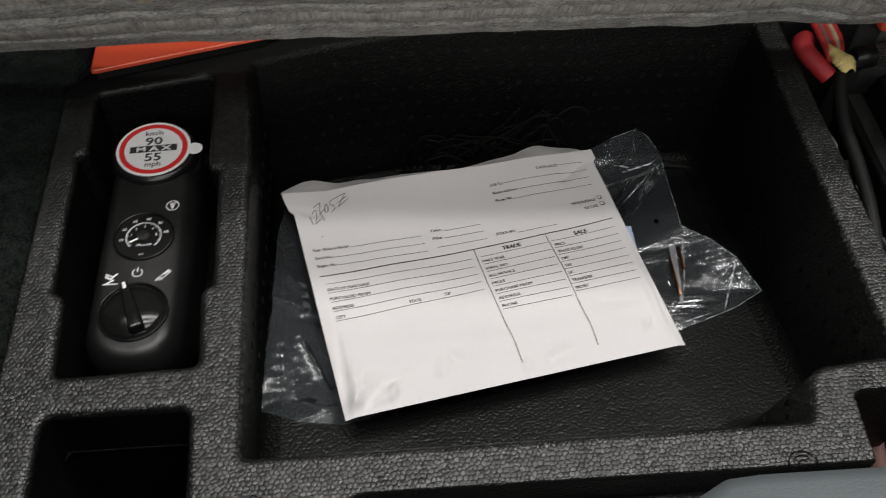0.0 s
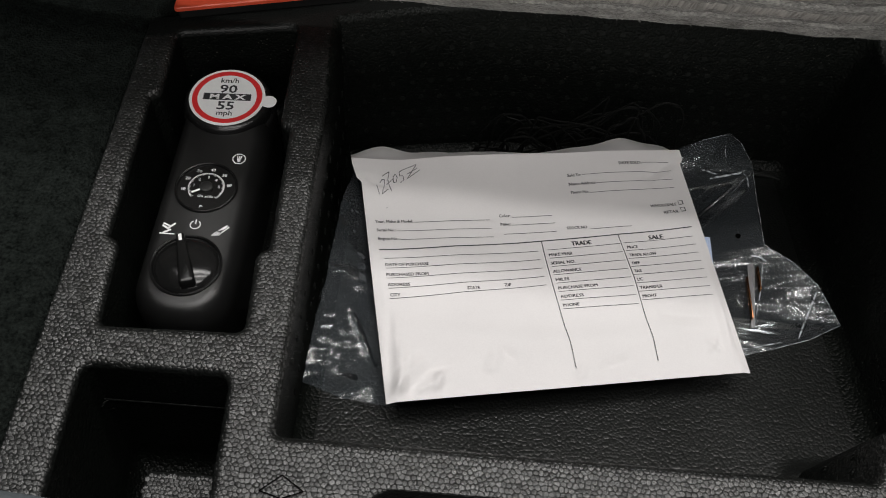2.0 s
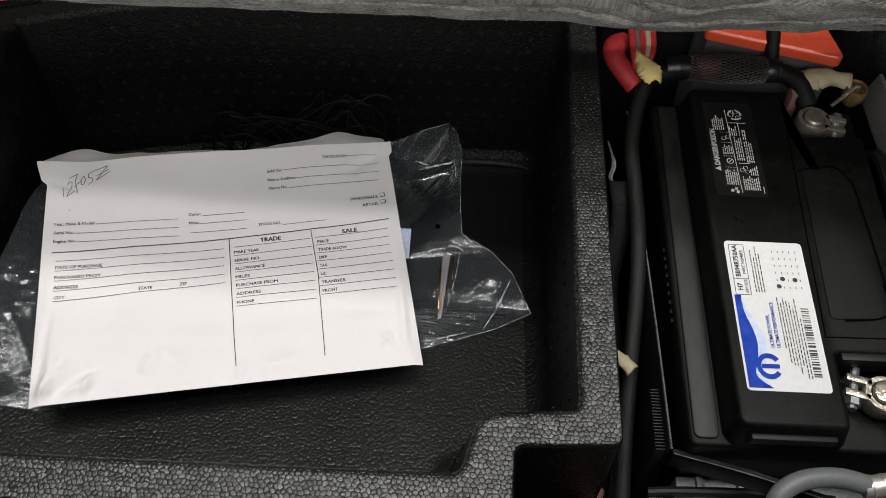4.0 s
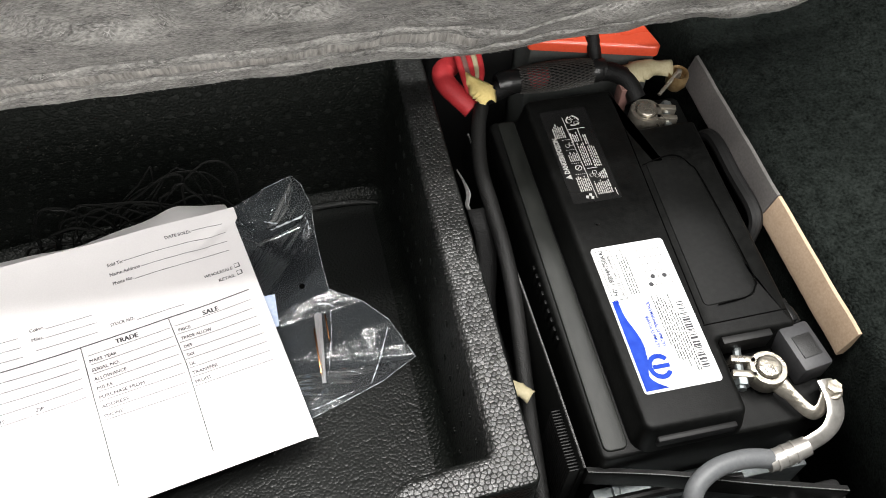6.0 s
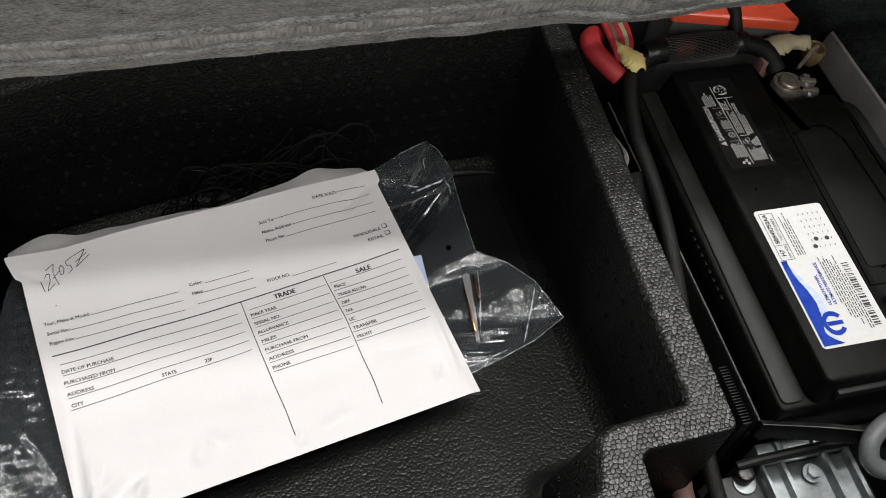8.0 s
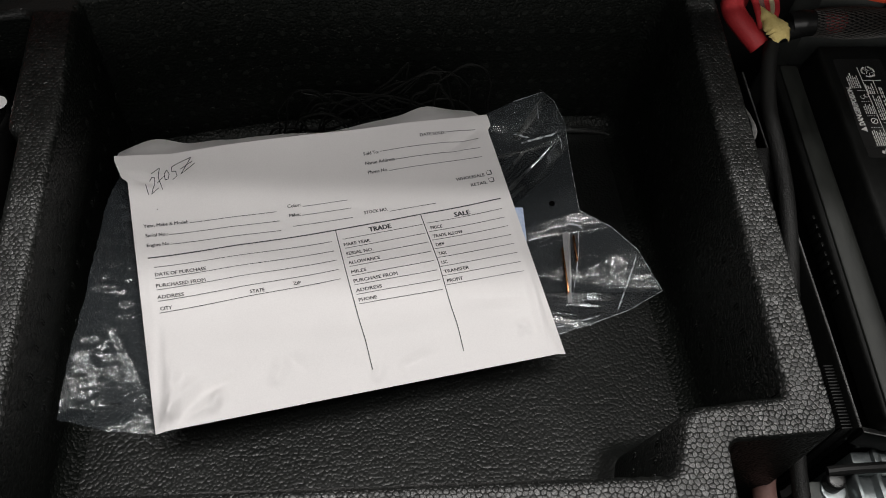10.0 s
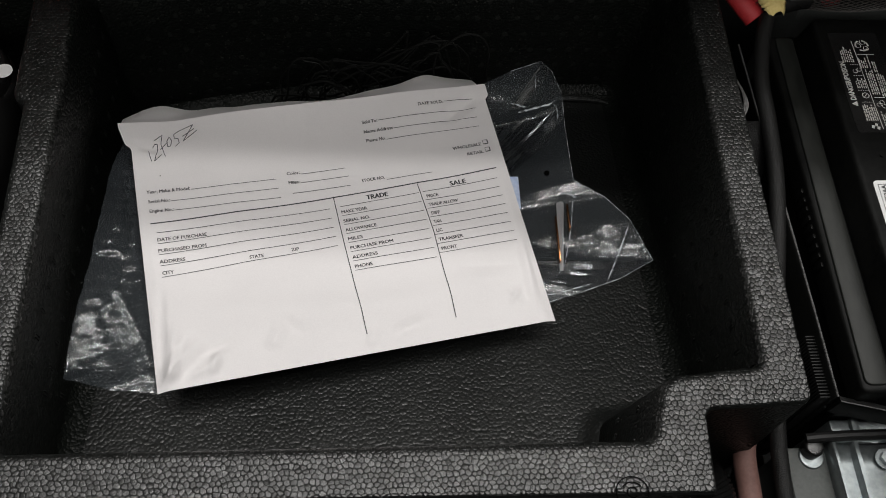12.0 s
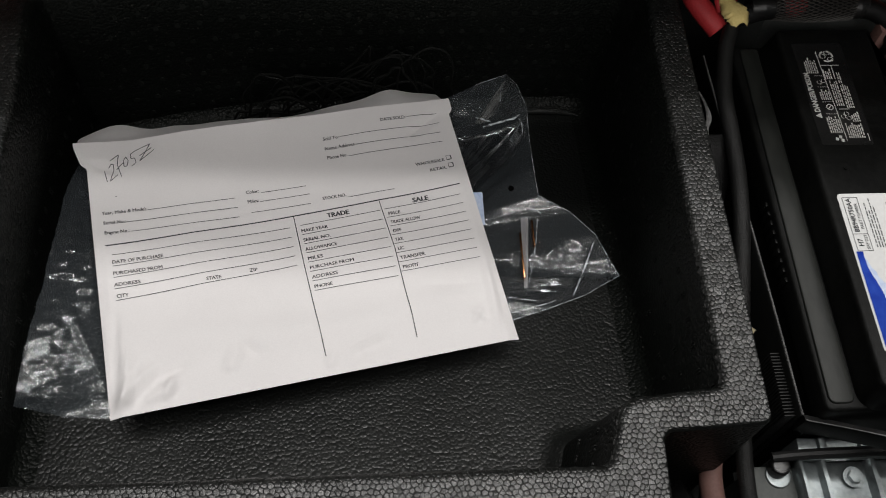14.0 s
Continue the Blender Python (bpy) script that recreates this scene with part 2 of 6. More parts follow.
LUG = material("crimped_metal_lug", (0.42, 0.40, 0.37), (0.66, 0.64, 0.60), rough=0.36, metal=0.75, grain=200, mottle=60, bump=0.0003, bump_scale=260)
PRINTED = material("white_cable_sleeve", (0.60, 0.60, 0.59), (0.74, 0.74, 0.72), rough=0.5, mottle=50)
BRAID = material("braided_cable_sleeve", (0.003, 0.003, 0.003), (0.014, 0.014, 0.0135), rough=0.5, grain=1500, mottle=900, bump=0.0007, bump_scale=1100, spec=0.3)
BLACKWIRE = material("black_cable_sleeve", (0.002, 0.002, 0.002), (0.006, 0.006, 0.006), rough=0.6, grain=900, bump=0.0006, bump_scale=900, spec=0.22)
DARKGREY = material("dark_grey_plastic", (0.03, 0.03, 0.032), (0.05, 0.05, 0.053), rough=0.5)
CORD = material("worn_black_cord", (0.002, 0.0022, 0.002), (0.0085, 0.0088, 0.0082), rough=0.6, grain=700, mottle=60, spec=0.14)
GREYWIRE = material("grey_cable_jacket", (0.10, 0.105, 0.11), (0.14, 0.145, 0.15), rough=0.5)
REDWIRE = material("red_cable_sleeve", (0.34, 0.015, 0.02), (0.48, 0.035, 0.04), rough=0.5, grain=700, bump=0.0005, bump_scale=900)
DULLRED = material("dull_red_wire", (0.10, 0.008, 0.010), (0.20, 0.020, 0.022), rough=0.6, grain=300, mottle=120)
TAPE = material("yellow_cloth_tape", (0.66, 0.50, 0.17), (0.80, 0.65, 0.28), rough=0.8, grain=600, mottle=60, bump=0.0004, bump_scale=500)
TAN = material("tan_fibreboard", (0.42, 0.30, 0.20), (0.56, 0.42, 0.30), rough=0.85, grain=500, mottle=40)
GREYBOARD = material("grey_liner_edge", (0.10, 0.093, 0.09), (0.155, 0.145, 0.14), rough=0.85, grain=500, mottle=40)
OLDTAPE = material("yellowed_tape", (0.30, 0.26, 0.15), (0.42, 0.37, 0.24), rough=0.7, grain=500, mottle=60)
PAN = material("black_floor_pan", (0.003, 0.003, 0.003), (0.008, 0.008, 0.008), rough=0.55, mottle=10, spec=0.35)
COPPER = material("copper_glint", (0.45, 0.20, 0.10), (0.6, 0.3, 0.15), rough=0.25, metal=1.0)
PINK = material("dusty_pink_primer", (0.12, 0.062, 0.052), (0.19, 0.10, 0.085), rough=0.7)
HALL = material("hall_wall", (0.06, 0.062, 0.062), (0.085, 0.085, 0.085), rough=0.9, grain=20, mottle=2)


# ---- building helpers ----
def thing(name, label, category, at=(0, 0, 0), group="", kind=""):
    ob = new(name)
    ob.location = at
    ob.empty_display_size = 0.02
    return tagged(ob, label, category, group, kind)


def mesh_from(name, bm, mat, sharp=35):
    bmesh.ops.recalc_face_normals(bm, faces=bm.faces)
    me = bpy.data.meshes.new(name)
    bm.to_mesh(me)
    bm.free()
    for p in me.polygons:
        p.use_smooth = True
    me.set_sharp_from_angle(angle=radians(sharp))
    me.materials.append(mat)
    return me


def part(name, bm, mat, parent=None, label="", sharp=35):
    ob = new(name, mesh_from(name, bm, mat, sharp))
    if parent:
        ob.parent = parent
        up = parent
        off = Vector((0, 0, 0))
        while up:
            off += up.location
            up = up.parent
        ob.data.transform(Matrix.Translation(-off))
    return tagged(ob, label)


def box(bm, x0, x1, y0, y1, z0, z1, bevel=0.0, seg=2, m=None):
    made = bmesh.ops.create_cube(bm, size=1, matrix=Matrix.Translation(((x0 + x1) / 2, (y0 + y1) / 2, (z0 + z1) / 2)) @ Matrix.Diagonal((x1 - x0, y1 - y0, z1 - z0, 1)))
    verts = made["verts"]
    if bevel:
        edges = {e for v in verts for e in v.link_edges}
        made = bmesh.ops.bevel(bm, geom=list(edges), offset=bevel, segments=seg, profile=0.5, affect="EDGES")
        verts = list({v for f in made["faces"] for v in f.verts} | {v for v in verts if v.is_valid})
    if m is not None:
        bmesh.ops.transform(bm, matrix=m, verts=verts)
    return verts


def boxed(name, x0, x1, y0, y1, z0, z1, mat, parent=None, bevel=0.0, label="", m=None, seg=2):
    bm = bmesh.new()
    box(bm, x0, x1, y0, y1, z0, z1, bevel, seg, m)
    return part(name, bm, mat, parent, label)


def loft(bm, rings, cap_first=False, cap_last=False, closed=True):
    vs = [[bm.verts.new(p) for p in r] for r in rings]
    for a, b in zip(vs, vs[1:]):
        for i in range(len(a) if closed else len(a) - 1):
            j = (i + 1) % len(a)
            bm.faces.new((a[i], a[j], b[j], b[i]))
    if cap_first:
        bm.faces.new(vs[0][::-1])
    if cap_last:
        bm.faces.new(vs[-1])
    return vs


def smooth_path(pts, steps=8):
    """Points along a Catmull-Rom curve."""
    p = [Vector(q) for q in pts]
    p = [2 * p[0] - p[1], *p, 2 * p[-1] - p[-2]]
    out = []
    for i in range(1, len(p) - 2):
        for k in range(steps):
            t = k / steps
            a, b, c, d = p[i - 1], p[i], p[i + 1], p[i + 2]
            out.append(0.5 * (2 * b + (c - a) * t + (2 * a - 5 * b + 4 * c - d) * t * t + (3 * b - a - 3 * c + d) * t ** 3))
    return [*out, p[-2]]


def sweep(bm, pts, r, seg=10, steps=8, ribs=0.0, flat=1.0):
    """A tube along a smooth path; r is one radius or one for each given point; ribs: ring relief."""
    path = smooth_path(pts, steps)
    rad = [r] * len(pts) if isinstance(r, (int, float)) else list(r)
    rings, side = [], None
    for i, c in enumerate(path):
        way = (path[min(i + 1, len(path) - 1)] - path[max(i - 1, 0)]).normalized()
        if side is None:
            side = way.orthogonal().normalized()
        side = (side - way * side.dot(way)).normalized()
        up = way.cross(side)
        f = i / steps
        k = min(int(f), len(rad) - 2)
        rr = rad[k] + (rad[k + 1] - rad[k]) * (f - k) if len(rad) > 1 else rad[0]
        rr *= 1 + ribs * (1 if i % 2 else -1)
        rings.append([c + side * math.cos(a) * rr + up * math.sin(a) * rr * flat for a in (2 * math.pi * j / seg for j in range(seg))])
    loft(bm, rings, True, True)


def round_poly(corners, seg=5):
    """A closed outline from (x, y, radius) corners, with rounded corners."""
    out, n = [], len(corners)
    for i in range(n):
        a, b, c = (Vector(corners[(i + k) % n][:2]) for k in (-1, 0, 1))
        r = corners[i][2]
        u, w = (a - b).normalized(), (c - b).normalized()
        ang = u.angle(w)
        d = r / math.tan(ang / 2)
        cen = b + (u + w).normalized() * (r / math.sin(ang / 2))
        p, q = b + u * d - cen, b + w * d - cen
        full = math.atan2(p.x * q.y - p.y * q.x, p.dot(q))
        for k in range(seg + 1):
            t = full * k / seg
            out.append(cen + Vector((p.x * math.cos(t) - p.y * math.sin(t), p.x * math.sin(t) + p.y * math.cos(t))))
    return out


def ccw(pts):
    a = sum(p.x * q.y - q.x * p.y for p, q in zip(pts, pts[1:] + pts[:1]))
    return pts if a > 0 else pts[::-1]


def inset(outline, d):
    """The outline moved inwards (counter-clockwise outline) by d."""
    n, out = len(outline), []
    for i in range(n):
        a, b, c = outline[i - 1], outline[i], outline[(i + 1) % n]
        n1, n2 = Vector((-(b - a).y, (b - a).x)), Vector((-(c - b).y, (c - b).x))
        if n1.length < 1e-9 or n2.length < 1e-9:
            nn = (n1 + n2).normalized()
            out.append(b + nn * d)
            continue
        n1.normalize(), n2.normalize()
        nn = (n1 + n2).normalized()
        out.append(b + nn * (d / max(0.35, nn.dot(n1))))
    return out


def slab(bm, outline, z0, z1, lip=0.0, steps=3):
    """An upright slab over an outline, its upper edge rounded by lip."""
    rings = [[(p.x, p.y, z0) for p in outline]]
    if lip:
        for k in range(steps + 1):
            a = math.pi / 2 * k / steps
            rings.append([(p.x, p.y, z1 - lip + lip * math.sin(a)) for p in inset(outline, lip * (1 - math.cos(a)))])
    else:
        rings.append([(p.x, p.y, z1) for p in outline])
    loft(bm, rings, True, True)


def disc(bm, cx, cy, z0, z1, r, seg=40, lip=0.0):
    slab(bm, [Vector((cx + r * math.cos(2 * math.pi * k / seg), cy + r * math.sin(2 * math.pi * k / seg))) for k in range(seg)], z0, z1, lip)


def text_flat(bm, words, size, place, align="LEFT", bold=0.0, squeeze=1.0):
    """Flat letters of the built-in font; place(u, v) gives the point of the surface."""
    cu = bpy.data.curves.new("letters", "FONT")
    cu.body, cu.size, cu.align_x, cu.resolution_u, cu.offset = words, size, align, 2, bold
    ob = bpy.data.objects.new("letters", cu)
    scene.collection.objects.link(ob)
    bpy.context.view_layer.update()
    me = bpy.data.meshes.new_from_object(ob)
    bpy.data.objects.remove(ob)
    bpy.data.curves.remove(cu)
    vs = [bm.verts.new(place(v.co.x * squeeze, v.co.y)) for v in me.vertices]
    for p in me.polygons:
        try:
            bm.faces.new([vs[i] for i in p.vertices])
        except ValueError:
            pass
    bpy.data.meshes.remove(me)


def strip(bm, a, b, width, place, steps=12):
    """A flat printed line from a to b on a surface."""
    a, b = Vector(a), Vector(b)
    w = (b - a).normalized()
    w = Vector((-w.y, w.x)) * width / 2
    rows = []
    for k in range(steps + 1):
        c = a.lerp(b, k / steps)
        rows.append((bm.verts.new(place(*(c - w))), bm.verts.new(place(*(c + w)))))
    for p, q in zip(rows, rows[1:]):
        bm.faces.new((p[0], q[0], q[1], p[1]))


def wobble(p, scale, amount, seed=0.0):
    return amount * noise.noise(Vector(p) * scale + Vector((seed, seed * 1.7, seed * 0.3)))


# ---- the boot: floor pan, side liners, body ----
RIM = 0.2
PANZ = -0.045
tagged(boxed("floor", -0.95, 0.95, -0.05, 1.05, PANZ - 0.02, PANZ, PAN), "black painted boot floor pan under the foam", "floor", kind="structure")


def liner(side):
    """Carpeted side liner that rises from the boot's well to the wing."""
    bm = bmesh.new()
    s = -1 if side < 0 else 1
    x0 = -0.337 if s < 0 else 0.590
    prof = [(0, PANZ), (0.0, 0.168), (0.004, 0.184), (0.012, 0.190), (0.06, 0.192), (0.115, 0.197), (0.128, 0.206), (0.20, 0.235), (0.28, 0.32), (0.32, 0.50), (0.34, 0.85)]
    if s > 0:
        prof = [(0, 0.02), (0.0, 0.188), (0.003, 0.199), (0.010, 0.204), (0.05, 0.210), (0.12, 0.225), (0.20, 0.26), (0.26, 0.34), (0.30, 0.52), (0.32, 0.85)]
    rings = []
    for k in range(61):
        y = 0.0 + 1.0 * k / 60
        row = []
        for d, z in prof:
            xx = x0 + s * d + (-0.03 * (y - 0.36) if s > 0 else 0.0)
            row.append((xx, y, z + (wobble((d * 6, y, 0), 5, 0.006, 3 + s) if d > 0.01 else 0)))
        rings.append(row)
    loft(bm, rings, closed=False)
    ob = part("wall_left" if s < 0 else "wall_right", bm, CARPET, sharp=60)
    so = ob.modifiers.new("thick", "SOLIDIFY")
    so.thickness, so.offset = 0.006, 0
    return tagged(ob, "dark charcoal carpet lining of the boot side", "wall", kind="structure")


liner(-1)
liner(1)
tagged(boxed("wall_back", -0.95, 0.95, 0.93, 0.95, PANZ, 1.0, PAN), "dark inner wall at the far end of the boot", "wall", kind="structure")

# slab out of view, added to keep the far end of the boot dark
tagged(boxed("unseen_shelf", -0.95, 0.95, 0.68, 0.95, 0.74, 0.77, PAN), "dark unseen rear deck, added to block lamp light over the boot", "shelf", kind="structure")
HALL_Z = PANZ - 0.02
tagged(boxed("hall_floor", -2.5, 2.5, -3.2, 2.2, HALL_Z - 0.03, HALL_Z, HALL), "plain grey hall floor under the boot", "floor", kind="structure")
tagged(boxed("hall_ceiling", -2.5, 2.5, -3.2, 2.2, 2.75, 2.80, HALL), "plain grey hall ceiling", "ceiling", kind="structure")
for nm, x0, x1, y0, y1 in (("hall_wall_north", -2.5, 2.5, 2.2, 2.3), ("hall_wall_south", -2.5, 2.5, -3.3, -3.2), ("hall_wall_east", 2.5, 2.6, -3.2, 2.2), ("hall_wall_west", -2.6, -2.5, -3.2, 2.2)):
    tagged(boxed(nm, x0, x1, y0, y1, HALL_Z, 2.75, HALL), "plain grey hall wall", "wall", kind="structure")

beam = thing("cross_member", "orange painted body cross member behind the foam tray", "body panel", (0.12, 0.76, PANZ), kind="structure")
bm = bmesh.new()
slab(bm, ccw(round_poly([(-0.313, 0.6625, 0.003), (-0.158, 0.7026, 0.004), (-0.158, 0.86, 0.004), (-0.313, 0.86, 0.004)])), 0.2100, 0.214, 0.0015)
NOSE = [(0.428, 0.690, 0.004), (0.5415, 0.6605, 0.005), (0.533, 0.700, 0.006), (0.530, 0.86, 0.004), (0.428, 0.86, 0.004)]
slab(bm, ccw(round_poly(NOSE)), 0.203, 0.2135, 0.003)
part("painted_top", bm, ORANGE, beam)
bm = bmesh.new()
slab(bm, inset(ccw(round_poly(NOSE)), 0.003), PANZ, 0.2025)
part("primed_side", bm, PRIMER, beam, "grey primed sheet metal")
bm = bmesh.new()
slab(bm, ccw(round_poly([(-0.309, 0.677, 0.004), (-0.12, 0.752, 0.01), (0.342, 0.752, 0.004), (0.346, 0.722, 0.003), (0.428, 0.722, 0.004), (0.428, 0.85, 0.004), (-0.309, 0.85, 0.004)])), PANZ, 0.1895)
# black slab in place of the shadow below the orange edge
slab(bm, ccw(round_poly([(-0.311, 0.6650, 0.003), (-0.160, 0.7046, 0.004), (-0.160, 0.85, 0.004), (-0.311, 0.85, 0.004)])), 0.2012, 0.2098)
part("black_side", bm, PAN, beam, "black sheet metal, with shadow under the painted top put in as black")

# ---- the raised cargo floor panel ----
LID_Y, LID_Z, LID_A = 0.643, 0.254, radians(62)


SLOPE, OUT = Vector((0, -math.cos(LID_A), math.sin(LID_A))), Vector((0, -math.sin(LID_A), -math.cos(LID_A)))
LID_X = (-0.6, -0.40, -0.33, -0.25, -0.10, 0.30, 0.355, 0.385, 0.405, 0.437, 0.465, 0.50, 0.545, 0.59, 0.62, 0.66)
LID_RISE = (-0.004, -0.004, 0.0, 0.008, 0.004, 0.001, -0.006, -0.008, -0.007, -0.002, 0.003, 0.009, 0.008, 0.008, 0.022, 0.05)


def lid_at(x, d, h=0.0):
    """A point of the panel's felt side: x across, d up from its lower edge, h off it."""
    rise = float(np.interp(x, LID_X, LID_RISE))
    p = Vector((x, LID_Y, LID_Z)) + SLOPE * (d + rise) + OUT * h
    soft = min(1, max(0, (d + 0.004) / 0.02))
    lump = (0.004 * noise.noise(Vector((x * 9, d * 12, 1))) + 0.0015 * noise.noise(Vector((x * 30, d * 30, 4)))) * (1 + 2 * min(1, max(0, (x - 0.2) * 8)))
    w = 0.0025 * noise.noise(Vector((x * 7, 1, 9))) + 0.0007 * noise.noise(Vector((x * 60, 1, 9)))
    groove = 0.5 * (math.tanh((d - 0.030 - w) / 0.004) - math.tanh((d - 0.060 - w) / 0.004))
    seams = math.exp(-((d - 0.027 - w) / 0.0022) ** 2) + 0.9 * math.exp(-((d - 0.064 - w) / 0.0022) ** 2)
    dent = 0.0
    for cx, cd, rx, rd in ((0.108, 0.150, 0.043, 0.034), (0.010, 0.196, 0.045, 0.036), (0.225, 0.142, 0.030, 0.026)):
        far = math.hypot((x - cx) / rx, (d - cd + 0.25 * (x - cx)) / rd)
        dent += 0.5 - 0.5 * math.tanh((far - 1) * (9 if d < cd else 5))
    panel = 0.5 * (1 + math.tanh((d - 0.085 - w) / 0.002)) * 0.5 * (1 - math.tanh((x + 0.235 + 0.15 * (d - 0.06)) / 0.004))
    tuft = 0.0016 * noise.noise(Vector((x * 130, d * 18, 6))) * groove
    streak = 0.0004 * noise.noise(Vector((x * 45, d * 260, 3))) * (1 - groove)
    p += OUT * (lump * (0.4 + 0.6 * soft) + 0.0010 * groove - 0.0085 * seams + tuft + streak - 0.004 * panel - 0.0105 * dent)
    p += SLOPE * (0.0025 * noise.noise(Vector((x * 6, 7, 2))) + 0.0016 * noise.noise(Vector((x * 22, 3, 2))) * min(1, max(0.2, (x - 0.1) * 5)))
    return p


def lid_panel():
    bm = bmesh.new()
    nx, wide = 252, 1.26
    rows = []
    prof = [(0.012, -0.03), (0.003, -0.022), (-0.001, -0.012), (0.0, -0.004), (0.004, 0.0)] + [(0.004 + 0.086 * k / 150, 0.0) for k in range(1, 151)] + [(0.09 + 0.118 * k / 50, 0.0) for k in range(1, 51)]
    for i in range(nx + 1):
        x = -0.60 + wide * i / nx
        row = [lid_at(x, d, h) for d, h in prof]
        rows.append([*row, row[-1] - OUT * 0.03])
    loft(bm, rows, True, True)
    return bm


def lid_strip(x0, x1, low, high, lift, steps=260):
    """A pressed strip of the felt between two heights over its lower edge."""
    bm = bmesh.new()
    rows = []
    for i in range(steps + 1):
        x = x0 + (x1 - x0) * i / steps
        w = 0.0025 * noise.noise(Vector((x * 7, 1, 9))) + 0.0012 * noise.noise(Vector((x * 60, 1, 9)))
        thin = 1 + 0.5 * noise.noise(Vector((x * 40, low * 90, 2)))
        mid, half = (low + high) / 2 + w, (high - low) / 2 * (thin if high - low < 0.004 else 1)
        rows.append([lid_at(x, mid + half * k / 3, lift) for k in (-3, -1, 1, 3)])
    loft(bm, rows, closed=False)
    return bm


def lid_fibres():
    """Short loose fibres lying on the felt."""
    rng = random.Random(11)
    verts, faces = [], []
    for k in range(26000):
        x, d = rng.uniform(-0.40, 0.64), 0.005 + 0.16 * rng.random() ** 1.3
        turn, long = rng.gauss(0, 0.5), rng.uniform(0.0012, 0.0042)
        a, b = Vector((x, d)), Vector((x + long * math.cos(turn), d + long * math.sin(turn)))
        wide = Vector((-math.sin(turn), math.cos(turn))) * rng.uniform(0.00007, 0.00020)
        h = rng.uniform(0.0001, 0.0012)
        n = len(verts)
        verts += [lid_at(*(a - wide), 0.0002), lid_at(*(a + wide), 0.0002), lid_at(*(b + wide), h), lid_at(*(b - wide), h)]
        faces.append((n, n + 1, n + 2, n + 3))
    me = bpy.data.meshes.new("fibres")
    me.from_pydata(verts, [], faces)
    me.materials.append(FIBRE)
    return me


lid = thing("cargo_floor_panel", "raised cargo floor panel with fuzzy grey felt underside", "floor panel", (0.03, LID_Y, LID_Z))
part("panel", lid_panel(), FELT, lid, sharp=180)
part("pressed_band", lid_strip(-0.59, 0.36, 0.0290, 0.0620, 0.0004), FELT_BAND, lid, "pressed band with upright wrinkles", sharp=180)
part("pressed_panel", lid_strip(-0.59, -0.235, 0.087, 0.140, 0.0004), FELT_BAND, lid, "darker pressed panel", sharp=180)
# dark strips along the pressed lines, in place of shade in the grooves
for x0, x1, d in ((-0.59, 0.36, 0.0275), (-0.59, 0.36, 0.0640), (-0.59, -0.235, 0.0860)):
    part("crease_shade", lid_strip(x0, x1, d - 0.0019, d + 0.0019, 0.0005), FELT_SHADE, lid, "pressed crease, its shade put in as a dark strip", sharp=180)
part("tan_smear", lid_strip(-0.2345, -0.224, 0.085, 0.125, 0.0008, 12), TAN, lid, "tan worn smear", sharp=180)
fuzz = new("fibres", lid_fibres())
fuzz.parent = lid
fuzz.data.transform(Matrix.Translation(-lid.location))
tagged(fuzz, "loose grey felt fibres", kind="stuff")


# ---- the moulded foam organizer ----
foam = thing("foam_organizer", "black moulded bead-foam boot organizer with pebbled rim and recesses", "organizer", (0, 0.45, PANZ))
OUTER = ccw(round_poly([(-0.334, 0.10, 0.01), (-0.125, 0.10, 0.01), (-0.10, 0.262, 0.02), (0.2605, 0.259, 0.003), (0.2625, 0.311, 0.006), (0.332, 0.314, 0.007), (0.336, 0.745, 0.01), (-0.02, 0.742, 0.03), (-0.115, 0.722, 0.03), (-0.336, 0.665, 0.008)]))
TRAY = ccw(round_poly([(-0.1715, 0.287, 0.012), (0.231, 0.2865, 0.014), (0.243, 0.3275, 0.012), (0.310, 0.3345, 0.012), (0.3155, 0.725, 0.02), (-0.02, 0.722, 0.06), (-0.1, 0.707, 0.06), (-0.1775, 0.685, 0.008)], 6))
BAY = ccw(round_poly([(-0.304, 0.3570, 0.012), (-0.192, 0.3600, 0.012), (-0.1955, 0.427, 0.003), (-0.187, 0.434, 0.003), (-0.190, 0.552, 0.003), (-0.199, 0.560, 0.003), (-0.202, 0.676, 0.012), (-0.315, 0.654, 0.012), (-0.313, 0.583, 0.003), (-0.320, 0.576, 0.003), (-0.317, 0.435, 0.003), (-0.308, 0.428, 0.003)], 4))
POCKET = ccw(round_poly([(-0.3035, 0.165, 0.01), (-0.189, 0.165, 0.01), (-0.196, 0.3385, 0.014), (-0.307, 0.3385, 0.014)], 5))


